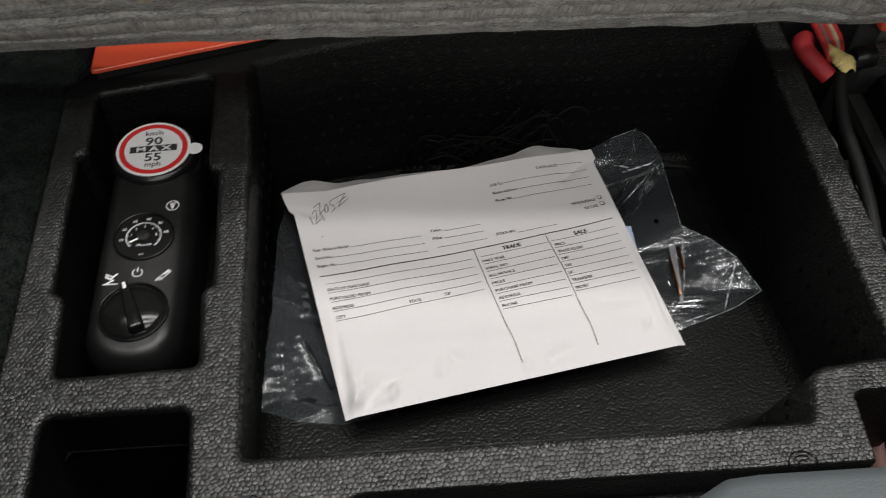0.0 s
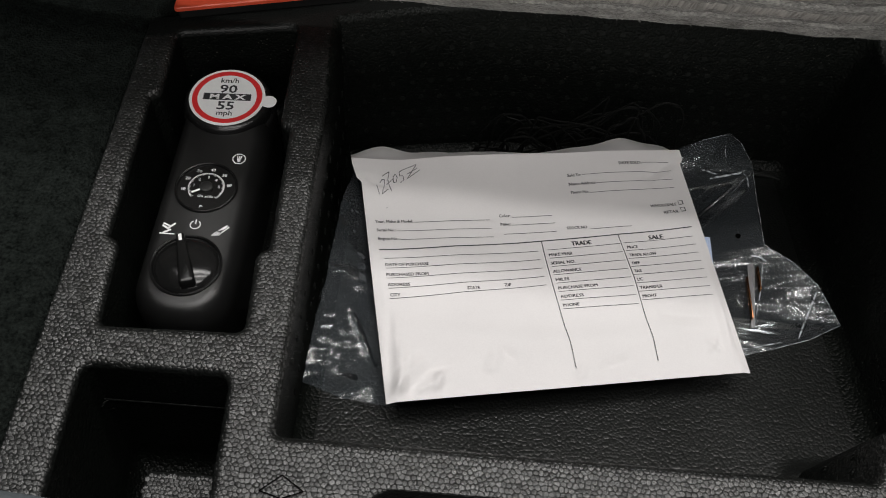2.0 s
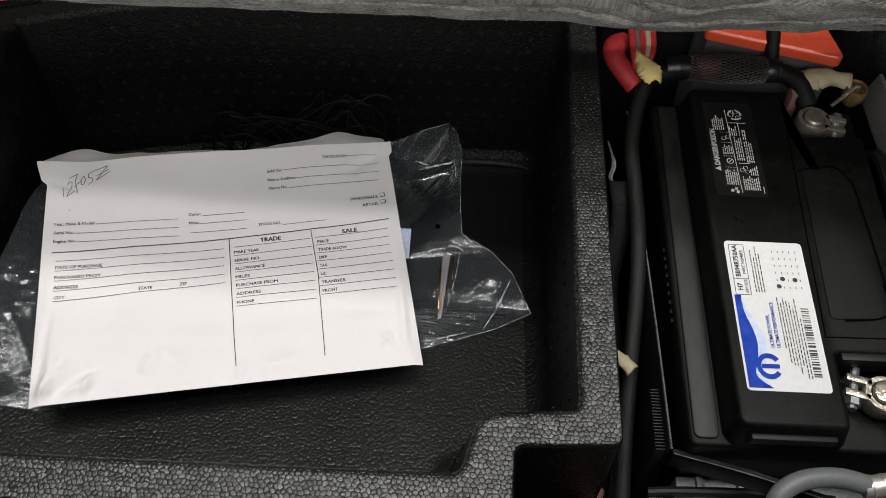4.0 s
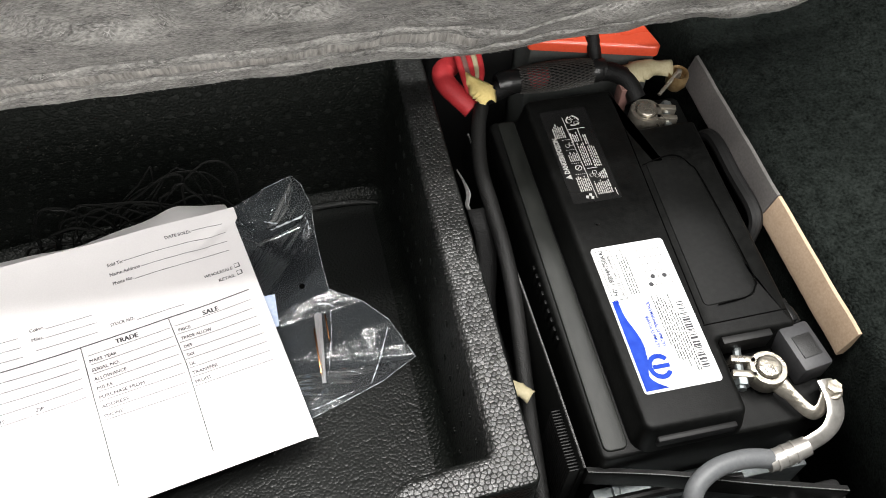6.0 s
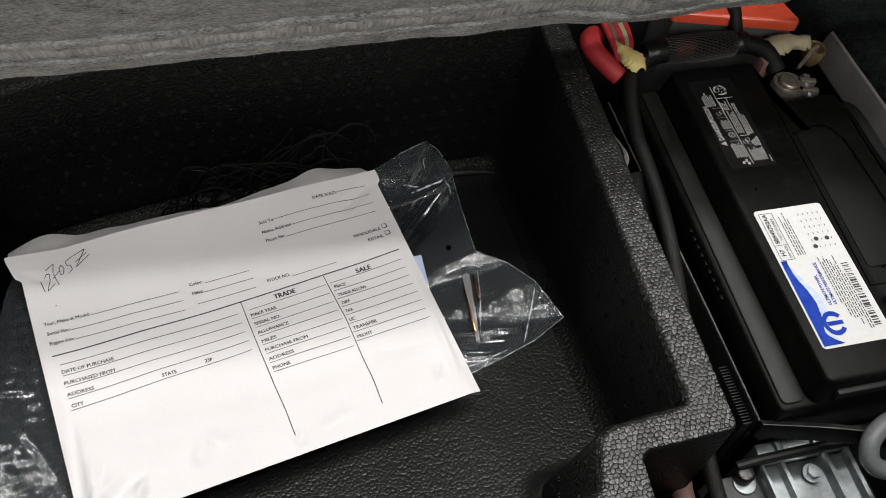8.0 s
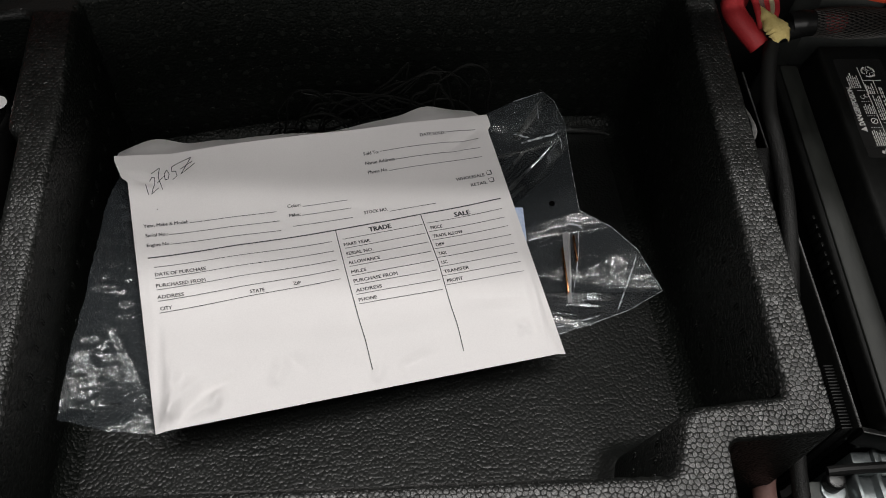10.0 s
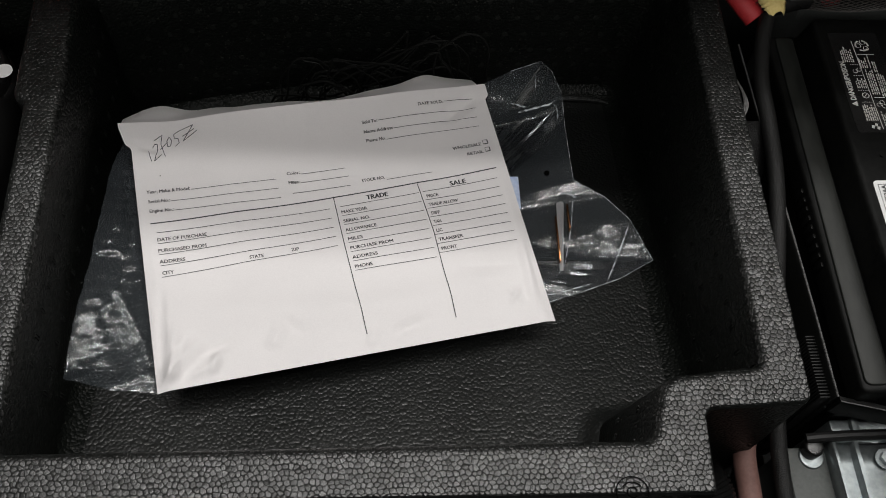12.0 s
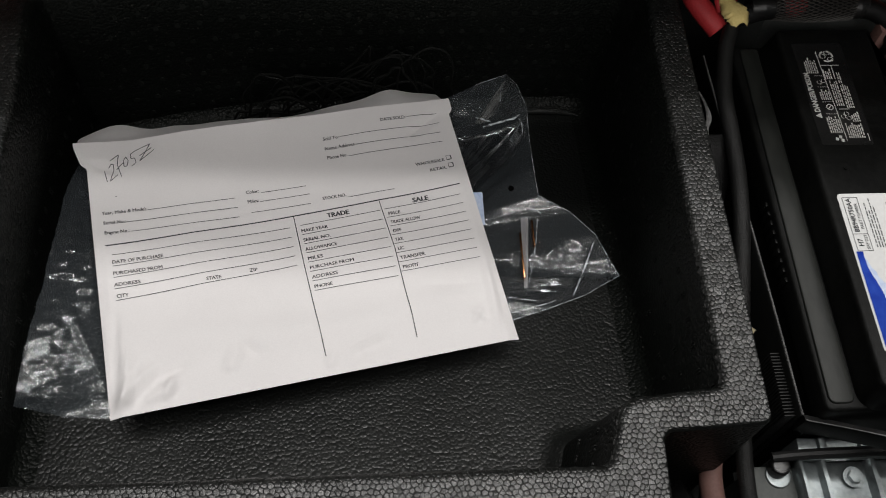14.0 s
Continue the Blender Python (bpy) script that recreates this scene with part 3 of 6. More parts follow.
def recess(bm_list, outline, floor_outline, floor_z, lip=0.006, lip_home=2):
    """Rings from the rim down a rounded lip and a drafted wall to the floor."""
    rings = []
    for k in range(5):
        a = math.pi / 2 * k / 4
        rings.append([(p.x, p.y, RIM - lip + lip * math.cos(a)) for p in inset(outline, -lip * 0.0 + lip * math.sin(a))])
    loft(bm_list[lip_home], rings)
    rings = rings[-1:]
    top = inset(outline, lip)
    for f in (0.3, 0.6, 0.9):
        rings.append([(p.x + (q.x - p.x) * f, p.y + (q.y - p.y) * f, (RIM - lip) + (floor_z(q.x, q.y) - RIM + lip) * f) for p, q in zip(top, floor_outline)])
    deep = RIM - floor_z(0, 0.5)
    loft(bm_list[2], rings)
    rings = rings[-1:]
    for k in (1, 2, 3, 4):
        a = math.pi / 2 * k / 4
        r = 0.1 * deep
        rings.append([(p.x, p.y, floor_z(p.x, p.y) + r * (1 - math.sin(a))) for p in inset(floor_outline, r * (1 - math.cos(a)))])
    low = inset(floor_outline, 0.1 * deep)
    n = len(low)
    for a, b in zip(rings, rings[1:]):
        for i in range(n):
            j = (i + 1) % n
            home = bm_list[1] if a[i][1] < 0.60 and a[j][1] < 0.60 else bm_list[2]
            home.faces.new([home.verts.new(p) for p in (a[i], a[j], b[j], b[i])])
    vs = [bm_list[1].verts.new((p.x, p.y, floor_z(p.x, p.y))) for p in low]
    rim = [bm_list[1].edges.new((vs[i - 1], vs[i])) for i in range(len(vs))]
    bmesh.ops.triangle_fill(bm_list[1], use_beauty=True, use_dissolve=False, edges=rim)


bm_shell, bm_floor, bm_wall = bmesh.new(), bmesh.new(), bmesh.new()


def tray_floor(x, y):
    return 0.0755 - 0.222 * (y - 0.350)


def moved(outline, fn):
    return [Vector(fn(p.x, p.y)) for p in outline]


def tray_low(x, y):
    nx, ny = x, y
    if y < 0.31 and x < 0.22:
        ny = y + 0.012
    elif x > 0.20 and y < 0.34:
        nx, ny = x - 0.022 if x < 0.27 else x - 0.010, y + 0.014
    if x < -0.15:
        nx = x + 0.001
    elif x > 0.29:
        nx = x - 0.013
    if y > 0.66:
        ny = y + 0.004
    return nx, ny


recess((bm_shell, bm_floor, bm_wall), TRAY, moved(TRAY, tray_low), tray_floor)
bm_low = bmesh.new()
recess((bm_shell, bm_low, bm_wall), BAY, inset(BAY, 0.006), lambda x, y: 0.095, lip_home=0)
recess((bm_shell, bm_low, bm_wall), POCKET, inset(POCKET, 0.006), lambda x, y: 0.03, lip_home=0)
# top face with its openings
edges = []
for ring in (inset(OUTER, 0.003), TRAY, BAY, POCKET):
    vs = [bm_shell.verts.new((p.x, p.y, RIM)) for p in ring]
    edges += [bm_shell.edges.new((vs[i - 1], vs[i])) for i in range(len(vs))]
bmesh.ops.triangle_fill(bm_shell, use_beauty=True, use_dissolve=False, edges=edges)
loft(bm_shell, [[(p.x, p.y, RIM) for p in inset(OUTER, 0.003)], [(p.x, p.y, RIM - 0.001) for p in inset(OUTER, 0.001)], [(p.x, p.y, RIM - 0.003) for p in OUTER]])
loft(bm_wall, [[(p.x, p.y, RIM - 0.003) for p in OUTER], [(p.x, p.y, PANZ) for p in OUTER]])
bmesh.ops.remove_doubles(bm_shell, verts=bm_shell.verts, dist=0.0002)
part("shell", bm_shell, FOAM, foam)


def into(outline, pts):
    """Signed distance of points into an outline (positive inside), and the way inwards at the nearest edge."""
    a = np.array([(p.x, p.y) for p in outline])
    b = np.roll(a, -1, 0)
    best, way, inside = np.full(len(pts), 9.0), np.zeros_like(pts), np.zeros(len(pts), bool)
    for p, q in zip(a, b):
        e = q - p
        if e @ e < 1e-12:
            continue
        f = np.clip(((pts - p) @ e) / (e @ e), 0, 1)
        off = pts - (p + f[:, None] * e)
        d = np.hypot(off[:, 0], off[:, 1])
        near = d < best
        best[near], way[near] = d[near], off[near]
        cross = (p[1] > pts[:, 1]) != (q[1] > pts[:, 1])
        if abs(e[1]) > 1e-12:
            inside ^= cross & (pts[:, 0] < p[0] + e[0] * (pts[:, 1] - p[1]) / e[1])
    sign = np.where(inside, 1.0, -1.0)
    return best * sign, way * sign[:, None] / np.maximum(best, 1e-9)[:, None]


def bead_skin(x0, x1, y0, y1, size, seed, keep, place, tall=0.092):
    """Moulded beads packed side by side: domed cells with creases between them."""
    rng = np.random.default_rng(seed)
    nx, ny = int((x1 - x0) / size) + 5, int((y1 - y0) / (size * 0.87)) + 5
    site = np.zeros((ny, nx, 2))
    for r in range(ny):
        site[r, :, 0] = x0 + (np.arange(nx) - 2 + 0.5 * (r % 2)) * size
        site[r, :, 1] = y0 + (r - 2) * size * 0.87
    site += rng.uniform(-0.29, 0.29, site.shape) * size
    wanted = keep(site.reshape(-1, 2)).reshape(ny, nx)
    flat, counts = [], []
    for r in range(2, ny - 2):
        for c in range(2, nx - 2):
            if not wanted[r, c]:
                continue
            cx, cy = site[r, c]
            h = size * 0.85
            poly = [(-h, -h), (h, -h), (h, h), (-h, h)]
            for rr in range(r - 2, r + 3):
                for cc in range(c - 2, c + 3):
                    if rr == r and cc == c:
                        continue
                    dx, dy = site[rr, cc, 0] - cx, site[rr, cc, 1] - cy
                    lim = (dx * dx + dy * dy) / 2
                    cut = []
                    for i, q in enumerate(poly):
                        p = poly[i - 1]
                        dp, dq = p[0] * dx + p[1] * dy - lim, q[0] * dx + q[1] * dy - lim
                        if (dp > 0) != (dq > 0):
                            t = dp / (dp - dq)
                            cut.append((p[0] + (q[0] - p[0]) * t, p[1] + (q[1] - p[1]) * t))
                        if dq <= 0:
                            cut.append(q)
                    poly = cut
            k = len(poly)
            mx, my = sum(q[0] for q in poly) / k, sum(q[1] for q in poly) / k
            lift = size * tall * (0.75 + 0.5 * rng.random())
            tx, ty = rng.normal(0, 0.042, 2)
            for scale, high in ((1.0, 0.25), (0.95, 0.55), (0.79, 0.84), (0.44, 0.97)):
                flat += [(cx + mx + (qx - mx) * scale, cy + my + (qy - my) * scale, lift * high + ((qx - mx) * tx + (qy - my) * ty) * scale) for qx, qy in poly]
            flat.append((cx + mx, cy + my, lift))
            counts.append(k)
    verts = place(np.array(flat))
    faces, n = [], 0
    for k in counts:
        for ring in range(3):
            for i in range(k):
                j = (i + 1) % k
                a, b = n + ring * k, n + (ring + 1) * k
                faces.append((a + i, a + j, b + j, b + i))
        top = n + 4 * k
        faces += [(n + 3 * k + i, n + 3 * k + (i + 1) % k, top) for i in range(k)]
        n = top + 1
    me = bpy.data.meshes.new("bead_skin")
    me.from_pydata(verts.tolist(), [], faces)
    me.polygons.foreach_set("use_smooth", [True] * len(me.polygons))
    me.materials.append(BEAD)
    ob = new("bead_skin", me)
    ob.parent = foam
    me.transform(Matrix.Translation(-foam.location))
    return tagged(ob, "pebbled skin of small foam beads", kind="stuff")


LIP = 0.006
HOLES = (TRAY, BAY, POCKET)


def rim_keep(pts):
    deep = np.max([into(h, pts)[0] for h in HOLES], axis=0)
    return (into(OUTER, pts)[0] > 0.0) & (deep < 0.0072) & (pts[:, 1] > 0.19) & (pts[:, 1] < np.interp(pts[:, 0], (-0.336, -0.20, -0.180, -0.172, 0.305, 0.312), (0.642, 0.668, 0.668, 0.60, 0.60, 0.73)))


def rim_place(v):
    """Points over the rim, laid down over the rounded lips of the recesses."""
    out = v.copy()
    out[:, 2] = RIM + v[:, 2]
    deep, way = into(OUTER, v[:, :2])
    short = np.maximum(0, 0.0012 - deep)
    out[:, :2] += way * short[:, None]
    out[:, 2] -= np.minimum(0.0012, 0.6 * short)
    for h in HOLES:
        deep, way = into(h, v[:, :2])
        on = deep > 0
        a = np.minimum(deep[on] / LIP, 1.5)
        r = LIP + v[on, 2]
        foot = v[on, :2] - way[on] * deep[on][:, None]
        out[on, :2] = foot + way[on] * (r * np.sin(a))[:, None]
        out[on, 2] = RIM - LIP + r * np.cos(a)
    return out


bead_skin(-0.34, 0.34, 0.19, 0.715, 0.0036, 4, rim_keep, rim_place)
bead_skin(-0.268, -0.204, 0.190, 0.294, 0.0034, 9, lambda p: (abs(p[:, 0] + 0.236) < 0.0315) & (p[:, 1] < 0.2925), lambda v: v + np.array((0, 0, 0.108)))
for bm in (bm_wall, bm_floor, bm_low):
    bmesh.ops.remove_doubles(bm, verts=bm.verts, dist=0.00005)
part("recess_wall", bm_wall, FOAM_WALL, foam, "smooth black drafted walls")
part("tray_floor", bm_floor, FOAM_FLOOR, foam, "finely grained floor of the deep tray")


def vents(rows):
    """Small moulded steam vents: two columns of three short dashes each."""
    bm = bmesh.new()
    for at, along, down in rows:
        at, along, down = Vector(at), Vector(along).normalized(), Vector(down).normalized()
        out = along.cross(down).normalized()
        for i in (-1, 1):
            for j in (-1, 0, 1):
                c = at + along * 0.0011 * i + down * 0.0023 * j
                turn = Matrix((along, down, out)).transposed().to_4x4()
                box(bm, -0.0003, 0.0003, -0.0008, 0.0008, -0.0006, 0.0005, m=Matrix.Translation(c) @ turn)
    ob = part("steam_vents", bm, FOAM, foam, "rows of small moulded vent dashes")
    return tagged(ob, kind="stuff")


VENT = []
for k in range(17):
    y = 0.352 + 0.0195 * k
    top, low = 0.310 + 0.0153 * (y - 0.3345) - 0.0066, 0.310 + 0.0153 * (y - 0.3345) - 0.0134
    for f in (0.22, 0.48, 0.74):
        z = RIM - 0.006 + (tray_floor(0, y) - RIM + 0.006) * f
        VENT.append(((top + (low - top) * f, y + 0.009 * (round(f * 4) % 2), z), (0, 1, 0), (0, 0, 1)))
        VENT.append(((-0.1665, y + 0.009 * (round(f * 4) % 2), z), (0, 1, 0), (0, 0, 1)))
for k in range(3):
    f = 0.25 + 0.28 * k
    for g in (0.3, 0.6):
        x, y = 0.231 + 0.012 * f - 0.006 - 0.018 * g, 0.2865 + 0.041 * f + 0.012 * g
        VENT.append(((x, y, RIM + (tray_floor(x, y) - RIM) * g), (0.28, 0.96, 0), (0, 0, 1)))
vents(VENT)


def round_vents():
    """Faint round vent marks in staggered rows on the rear wall of the tray."""
    bm = bmesh.new()
    for r in range(8):
        for k in range(26):
            x = -0.155 + 0.0185 * k + 0.00925 * (r % 2)
            f = 0.10 + 0.115 * r
            y = float(np.interp(x, (-0.1775, -0.1, -0.02, 0.3155), (0.685, 0.707, 0.722, 0.725))) - 0.006 + 0.0095 * f
            if x > 0.295:
                continue
            z = RIM - 0.006 + (tray_floor(x, y) - RIM + 0.006) * f
            y -= 0.0004
            ring = [bm.verts.new((x + 0.0027 * math.cos(a), y, z + 0.0027 * math.sin(a))) for a in (2 * math.pi * i / 12 for i in range(12))]
            back = [bm.verts.new((v.co.x, v.co.y + 0.003, v.co.z)) for v in ring]
            bm.faces.new(ring)
            for i in range(12):
                bm.faces.new((ring[i], back[i], back[(i + 1) % 12], ring[(i + 1) % 12]))
    return tagged(part("round_vents", bm, VENTED, foam, "faint round vent marks"), kind="stuff")


round_vents()
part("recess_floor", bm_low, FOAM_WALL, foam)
boxed("front_step", -0.105, 0.258, 0.17, 0.262, PANZ, 0.168, FOAM_FLOOR, foam, 0.006)
boxed("pocket_block", -0.270, -0.202, 0.176, 0.296, 0.025, 0.108, FOAM, foam, 0.006)
bm = bmesh.new()
ledge = inset(POCKET, 0.0085)
sweep(bm, [(p.x, p.y, 0.148) for p in ledge if p.y > 0.20], 0.0006, 6, 2)
part("pocket_seam", bm, FOAM, foam, "thin moulded seam inside the pocket")
bm = bmesh.new()
sweep(bm, [(x, y, tray_floor(x, y) + h) for x, y, h in ((0.215, 0.711, 0.002), (0.245, 0.711, 0.004), (0.280, 0.709, 0.003), (0.299, 0.704, -0.001))], (0.003, 0.0034, 0.003, 0.001))
part("floor_rib", bm, FOAM, foam)

bm = bmesh.new()
EX, EY = 0.2085, 0.2605
for r0, r1, a0, a1 in ((0.0094, 0.0102, -20, 200), (0.0028, 0.0036, 20, 320), (0.0060, 0.0068, 30, 150)):
    n_s = 30
    pts = [[(EX + r * math.cos(a), EY + r * math.sin(a) * 0.95, RIM + 0.0012) for a in (radians(a0 + (a1 - a0) * k / n_s) for k in range(n_s + 1))] for r in (r0, r1)]
    loft(bm, pts, closed=False)
part("round_emblem", bm, MARK, foam, "small round moulded mark", sharp=180)
bm = bmesh.new()
tri = [(-0.1675, 0.2555), (-0.155, 0.2665), (-0.1405, 0.257), (-0.1535, 0.2515)]
for a, b in zip(tri, tri[1:] + tri[:1]):
    strip(bm, a, b, 0.0008, lambda x, y: Vector((x, y, RIM + 0.0012)), 2)
part("recycling_mark", bm, MARK, foam, "small moulded triangle mark", sharp=180)

# ---- the paper envelope ----
BL, EU, EV, EN = Vector((-0.1, 0.361, 0.107)), Vector((0.9766, 0.2039, -0.069)), Vector((-0.2018, 0.9788, 0.0356)), Vector((0.0748, -0.0208, 0.997))
EW, EH = 0.304, 0.233


def tent(u, v, u0, v0, u1, v1, wide):
    """A sharp fold from one point to another: one on its line, nought beyond its width, fading at its ends."""
    du, dv = u1 - u0, v1 - v0
    long = math.hypot(du, dv)
    f = ((u - u0) * du + (v - v0) * dv) / long / long
    off = abs((u - u0) * dv - (v - v0) * du) / long
    return max(0.0, 1 - off / wide) * max(0.0, min(1, 4 * (f + 0.05), 3 * (1.05 - f)))


FOLDS = ((0.002, 0.004, 0.034, 0.036, 0.009, 0.0030), (0.010, 0.002, 0.018, 0.052, 0.007, 0.0026), (0.022, 0.004, 0.052, 0.020, 0.007, 0.0022), (0.004, 0.020, 0.010, 0.085, 0.006, -0.0022), (0.030, 0.022, 0.060, 0.030, 0.006, -0.0014), (0.040, 0.004, 0.046, 0.024, 0.005, 0.0016),
         (0.084, 0.018, 0.096, 0.038, 0.008, 0.0018), (0.096, 0.038, 0.112, 0.024, 0.008, -0.0012), (0.156, 0.004, 0.164, 0.022, 0.006, 0.0012), (0.176, 0.012, 0.204, 0.020, 0.007, -0.0016), (0.272, 0.020, 0.284, 0.034, 0.004, 0.0012), (0.272, 0.034, 0.286, 0.018, 0.004, 0.0010),
         (0.290, 0.010, 0.298, 0.080, 0.006, 0.0016), (0.262, 0.200, 0.300, 0.222, 0.008, -0.0014), (0.002, 0.216, 0.028, 0.206, 0.006, -0.0018), (0.240, 0.060, 0.292, 0.052, 0.012, -0.0016))


def paper(u, v, lift=0.0):
    """The front face of the envelope at u to its right and v up it, in metres."""
    a, b = min(1, max(0, u / EW)), min(1, max(0, v / EH))
    puff = 0.004 * min(1, 4 * min(a, 1 - a, b * 0.8))
    full = min(1, max(0, (0.75 - b) * 3))
    puff += 0.0030 * full * (min(1, (1 - a) * EW / 0.008) + min(1, a * EW / 0.008) - 1.3)
    sag = -0.016 * math.sin(math.pi * a) * math.sin(math.pi * b) * (0.45 + 0.55 * b)
    fold = 0.0036 * math.exp(-((v - 0.046 - 0.010 * math.cos(5 * a)) / 0.014) ** 2) * math.sin(math.pi * min(1, a * 1.02)) ** 0.5
    calm = min(1, 30 * min(a, 1 - a), 24 * b)
    crumple = 1.6 * calm * sum(h * tent(u, v, u0, v0, u1, v1, wide) for u0, v0, u1, v1, wide, h in FOLDS)
    wave = calm * (0.0018 * noise.noise(Vector((u * 14, v * 14, 8))) + 0.0007 * noise.noise(Vector((u * 45, v * 45, 3))) * max(0, 1 - 3 * b))
    curl = 0.006 * max(0, b - 0.9) * 10 * max(0, 1 - a / 0.12)
    return BL + EU * u + EV * v + EN * (puff + sag + fold + crumple + wave + curl + lift)


envelope = thing("paper_envelope", "white paper dealer envelope with printed form lying on clear plastic bag", "envelope", (0.03, 0.49, 0.09))
bm = bmesh.new()
nu, nv = 210, 165
for sign in (1, -1):
    grid = []
    for i in range(nu + 1):
        row = []
        for j in range(nv + 1):
            u, v = EW * i / nu, EH * j / nv
            e = min(i, nu - i, j * 1.2, (nv - j) * 1.2) / 16
            p = paper(u, v)
            # the torn upper corners stand out a little past the sides
            ear_l = (0.5 + 0.5 * math.tanh((v - 0.2135 - 0.25 * u) / 0.0012)) * max(0, 1 - u / 0.030) * min(1, max(0, (v - 0.205) / 0.024)) ** 0.7
            ear_r = (0.5 + 0.5 * math.tanh((v - 0.2190) / 0.0015)) * max(0, 1 - (EW - u) / 0.020)
            p = p - EU * 0.0075 * ear_l + EU * 0.0035 * ear_r + EN * (0.0022 * ear_l + 0.0012 * ear_r)
            if sign < 0:
                p = p - EN * (0.0006 + 0.007 * min(1, e))
            row.append(bm.verts.new(p))
        grid.append(row)
    for i in range(nu):
        for j in range(nv):
            bm.faces.new((grid[i][j], grid[i + 1][j], grid[i + 1][j + 1], grid[i][j + 1]))
part("body", bm, PAPER, envelope, sharp=180)
bm = bmesh.new()
rows = []
for i in range(61):
    a = i / 60
    u = -0.006 + 0.310 * a
    reach = 0.022 + 0.0025 * math.sin(a * 9) + 0.003 * noise.noise(Vector((a * 8, 0, 3))) + 0.009 * math.exp(-((a - 0.10) / 0.06) ** 2) + 0.008 * math.exp(-((a - 0.86) / 0.09) ** 2)
    row = []
    for k in range(6):
        f = k / 5
        row.append(paper(min(max(u, 0), EW), EH, -0.0015 - 0.017 * f - 0.002 * f * f + 0.002 * noise.noise(Vector((u * 40, f * 2, 6)))) + EU * (u - min(max(u, 0), EW)) + EV * (reach * f - 0.002))
    rows.append(row)
loft(bm, rows, closed=False)
part("flap", bm, PAPER, envelope, "creased open flap", sharp=180)

ROW_L = [(130.6 - 9.93 * k, 133.1 - 8.9 * k) for k in range(5)]
ROW_T = [(133.6 - 8.82 * k, 134.3 - 8.98 * k) for k in range(8)]
ROW_S = [(134.6 - 8.57 * k, 135.4 - 8.70 * k) for k in range(8)]
FORM = [("DATE SOLD:", 242.3, 265, 217.8), ("Sold To:", 190.7, 204, 208), ("Name Address", 190.5, 216, 199), ("Phone No.", 191, 208, 190.5), ("WHOLESALE", 263, 288, 170.5), ("RETAIL", 273.5, 288, 162.5),
        ("Year, Make & Model:", 8, 41.5, 167.5), ("Serial No.:", 8.5, 25, 158.5), ("Engine No.:", 8.6, 27, 149.5), ("Color:", 119.8, 130.5, 170), ("Miles:", 119.8, 129, 161.3), ("STOCK NO.", 180, 199.5, 153.5)]
for words, u0, u1, k in (("DATE OF PURCHASE", 12, 49.5, 0), ("PURCHASED FROM", 11.8, 48, 1), ("ADDRESS", 12, 31, 2), ("CITY", 13, 21.5, 3)):
    FORM.append((words, u0, u1, ROW_L[k + 1][0] + 2.0))
FORM += [("STATE", 79, 90, 96.2), ("ZIP", 112, 118, 98.2)]
for k, (words, u1) in enumerate((("MAKE YEAR", 179), ("SERIAL NO.", 179.5), ("ALLOWANCE", 183), ("MILES", 170), ("PURCHASE FROM", 193), ("ADDRESS", 178.5), ("PHONE", 172.5))):
    FORM.append((words, 157.5 + 0.1 * k, u1, ROW_T[k + 1][0] + 2.0))
for k, (words, u1) in enumerate((("PRICE", 239.5), ("TRADE ALLOW", 254.5), ("DIFF", 236.5), ("TAX", 236), ("LIC", 234.5), ("TRANSFER", 250), ("PROFIT", 242.5))):
    FORM.append((words, 229.5, u1, ROW_S[k + 1][0] + 2.0))


def on_paper(u, v):
    return paper(u, v, 0.0004)


def printed(words, u0, u1, v, size, bold=0.0):
    """One printed word or phrase, fitted between u0 and u1 millimetres."""
    probe = bmesh.new()
    text_flat(probe, words, size, lambda x, y: Vector((x, y, 0)))
    wide = max(q.co.x for q in probe.verts)
    probe.free()
    bm = bmesh.new()
    for k in range(3):
        text_flat(bm, words, size, lambda x, y: paper(u0 / 1000 + x + bold * (k - 1), v / 1000 + y + bold * 0.5 * (k % 2), 0.0004 + 0.00008 * k), "LEFT", 0.0, (u1 - u0) / 1000 / wide)
    part("printed_word", bm, FORM_INK, envelope, sharp=180)


for words, u0, u1, v in FORM:
    printed(words, u0, u1, v, 0.0043, 0.00010)
printed("TRADE", 180.5, 198.5, 136.2, 0.0062, 0.00030)
printed("SALE", 252, 265.5, 136.2, 0.0062, 0.00030)


def ruled(a, b, width, steps=16):
    bm = bmesh.new()
    strip(bm, (a[0] / 1000, a[1] / 1000), (b[0] / 1000, b[1] / 1000), width, on_paper, steps)
    part("ruled_line", bm, FORM_INK, envelope, sharp=180)


LINES = [(266, 293, 219.5), (205, 293, 209.5), (217, 292, 199.8), (209, 291, 190.5), (42.6, 110.6, 167.8), (26, 111.5, 159), (28, 111.6, 150), (132, 169, 169.6), (130, 170.6, 161.5), (121.6, 170, 152.4), (201, 240.4, 152.5)]
for u0, u1, v in LINES:
    ruled((u0, v), (u1, v), 0.00048)
for u0, u1, rows in ((12.4, 149, ROW_L), (157.8, 224.3, ROW_T), (227.8, 292.5, ROW_S)):
    for v0, v1 in rows:
        ruled((u0, v0), (u1, v1), 0.00048)
ruled((8.5, 139.4), (155, 143.2), 0.0010, 24)
ruled((155, 143.2), (294.5, 145.4), 0.0010, 24)
for pts in (((153.9, 143.2), (154.3, 94.6), (155.8, 15.5)), ((225.0, 143.4), (227.4, 95.7), (226.1, 16.5))):
    for a, b in zip(pts, pts[1:]):
        ruled(a, b, 0.0007, 20)
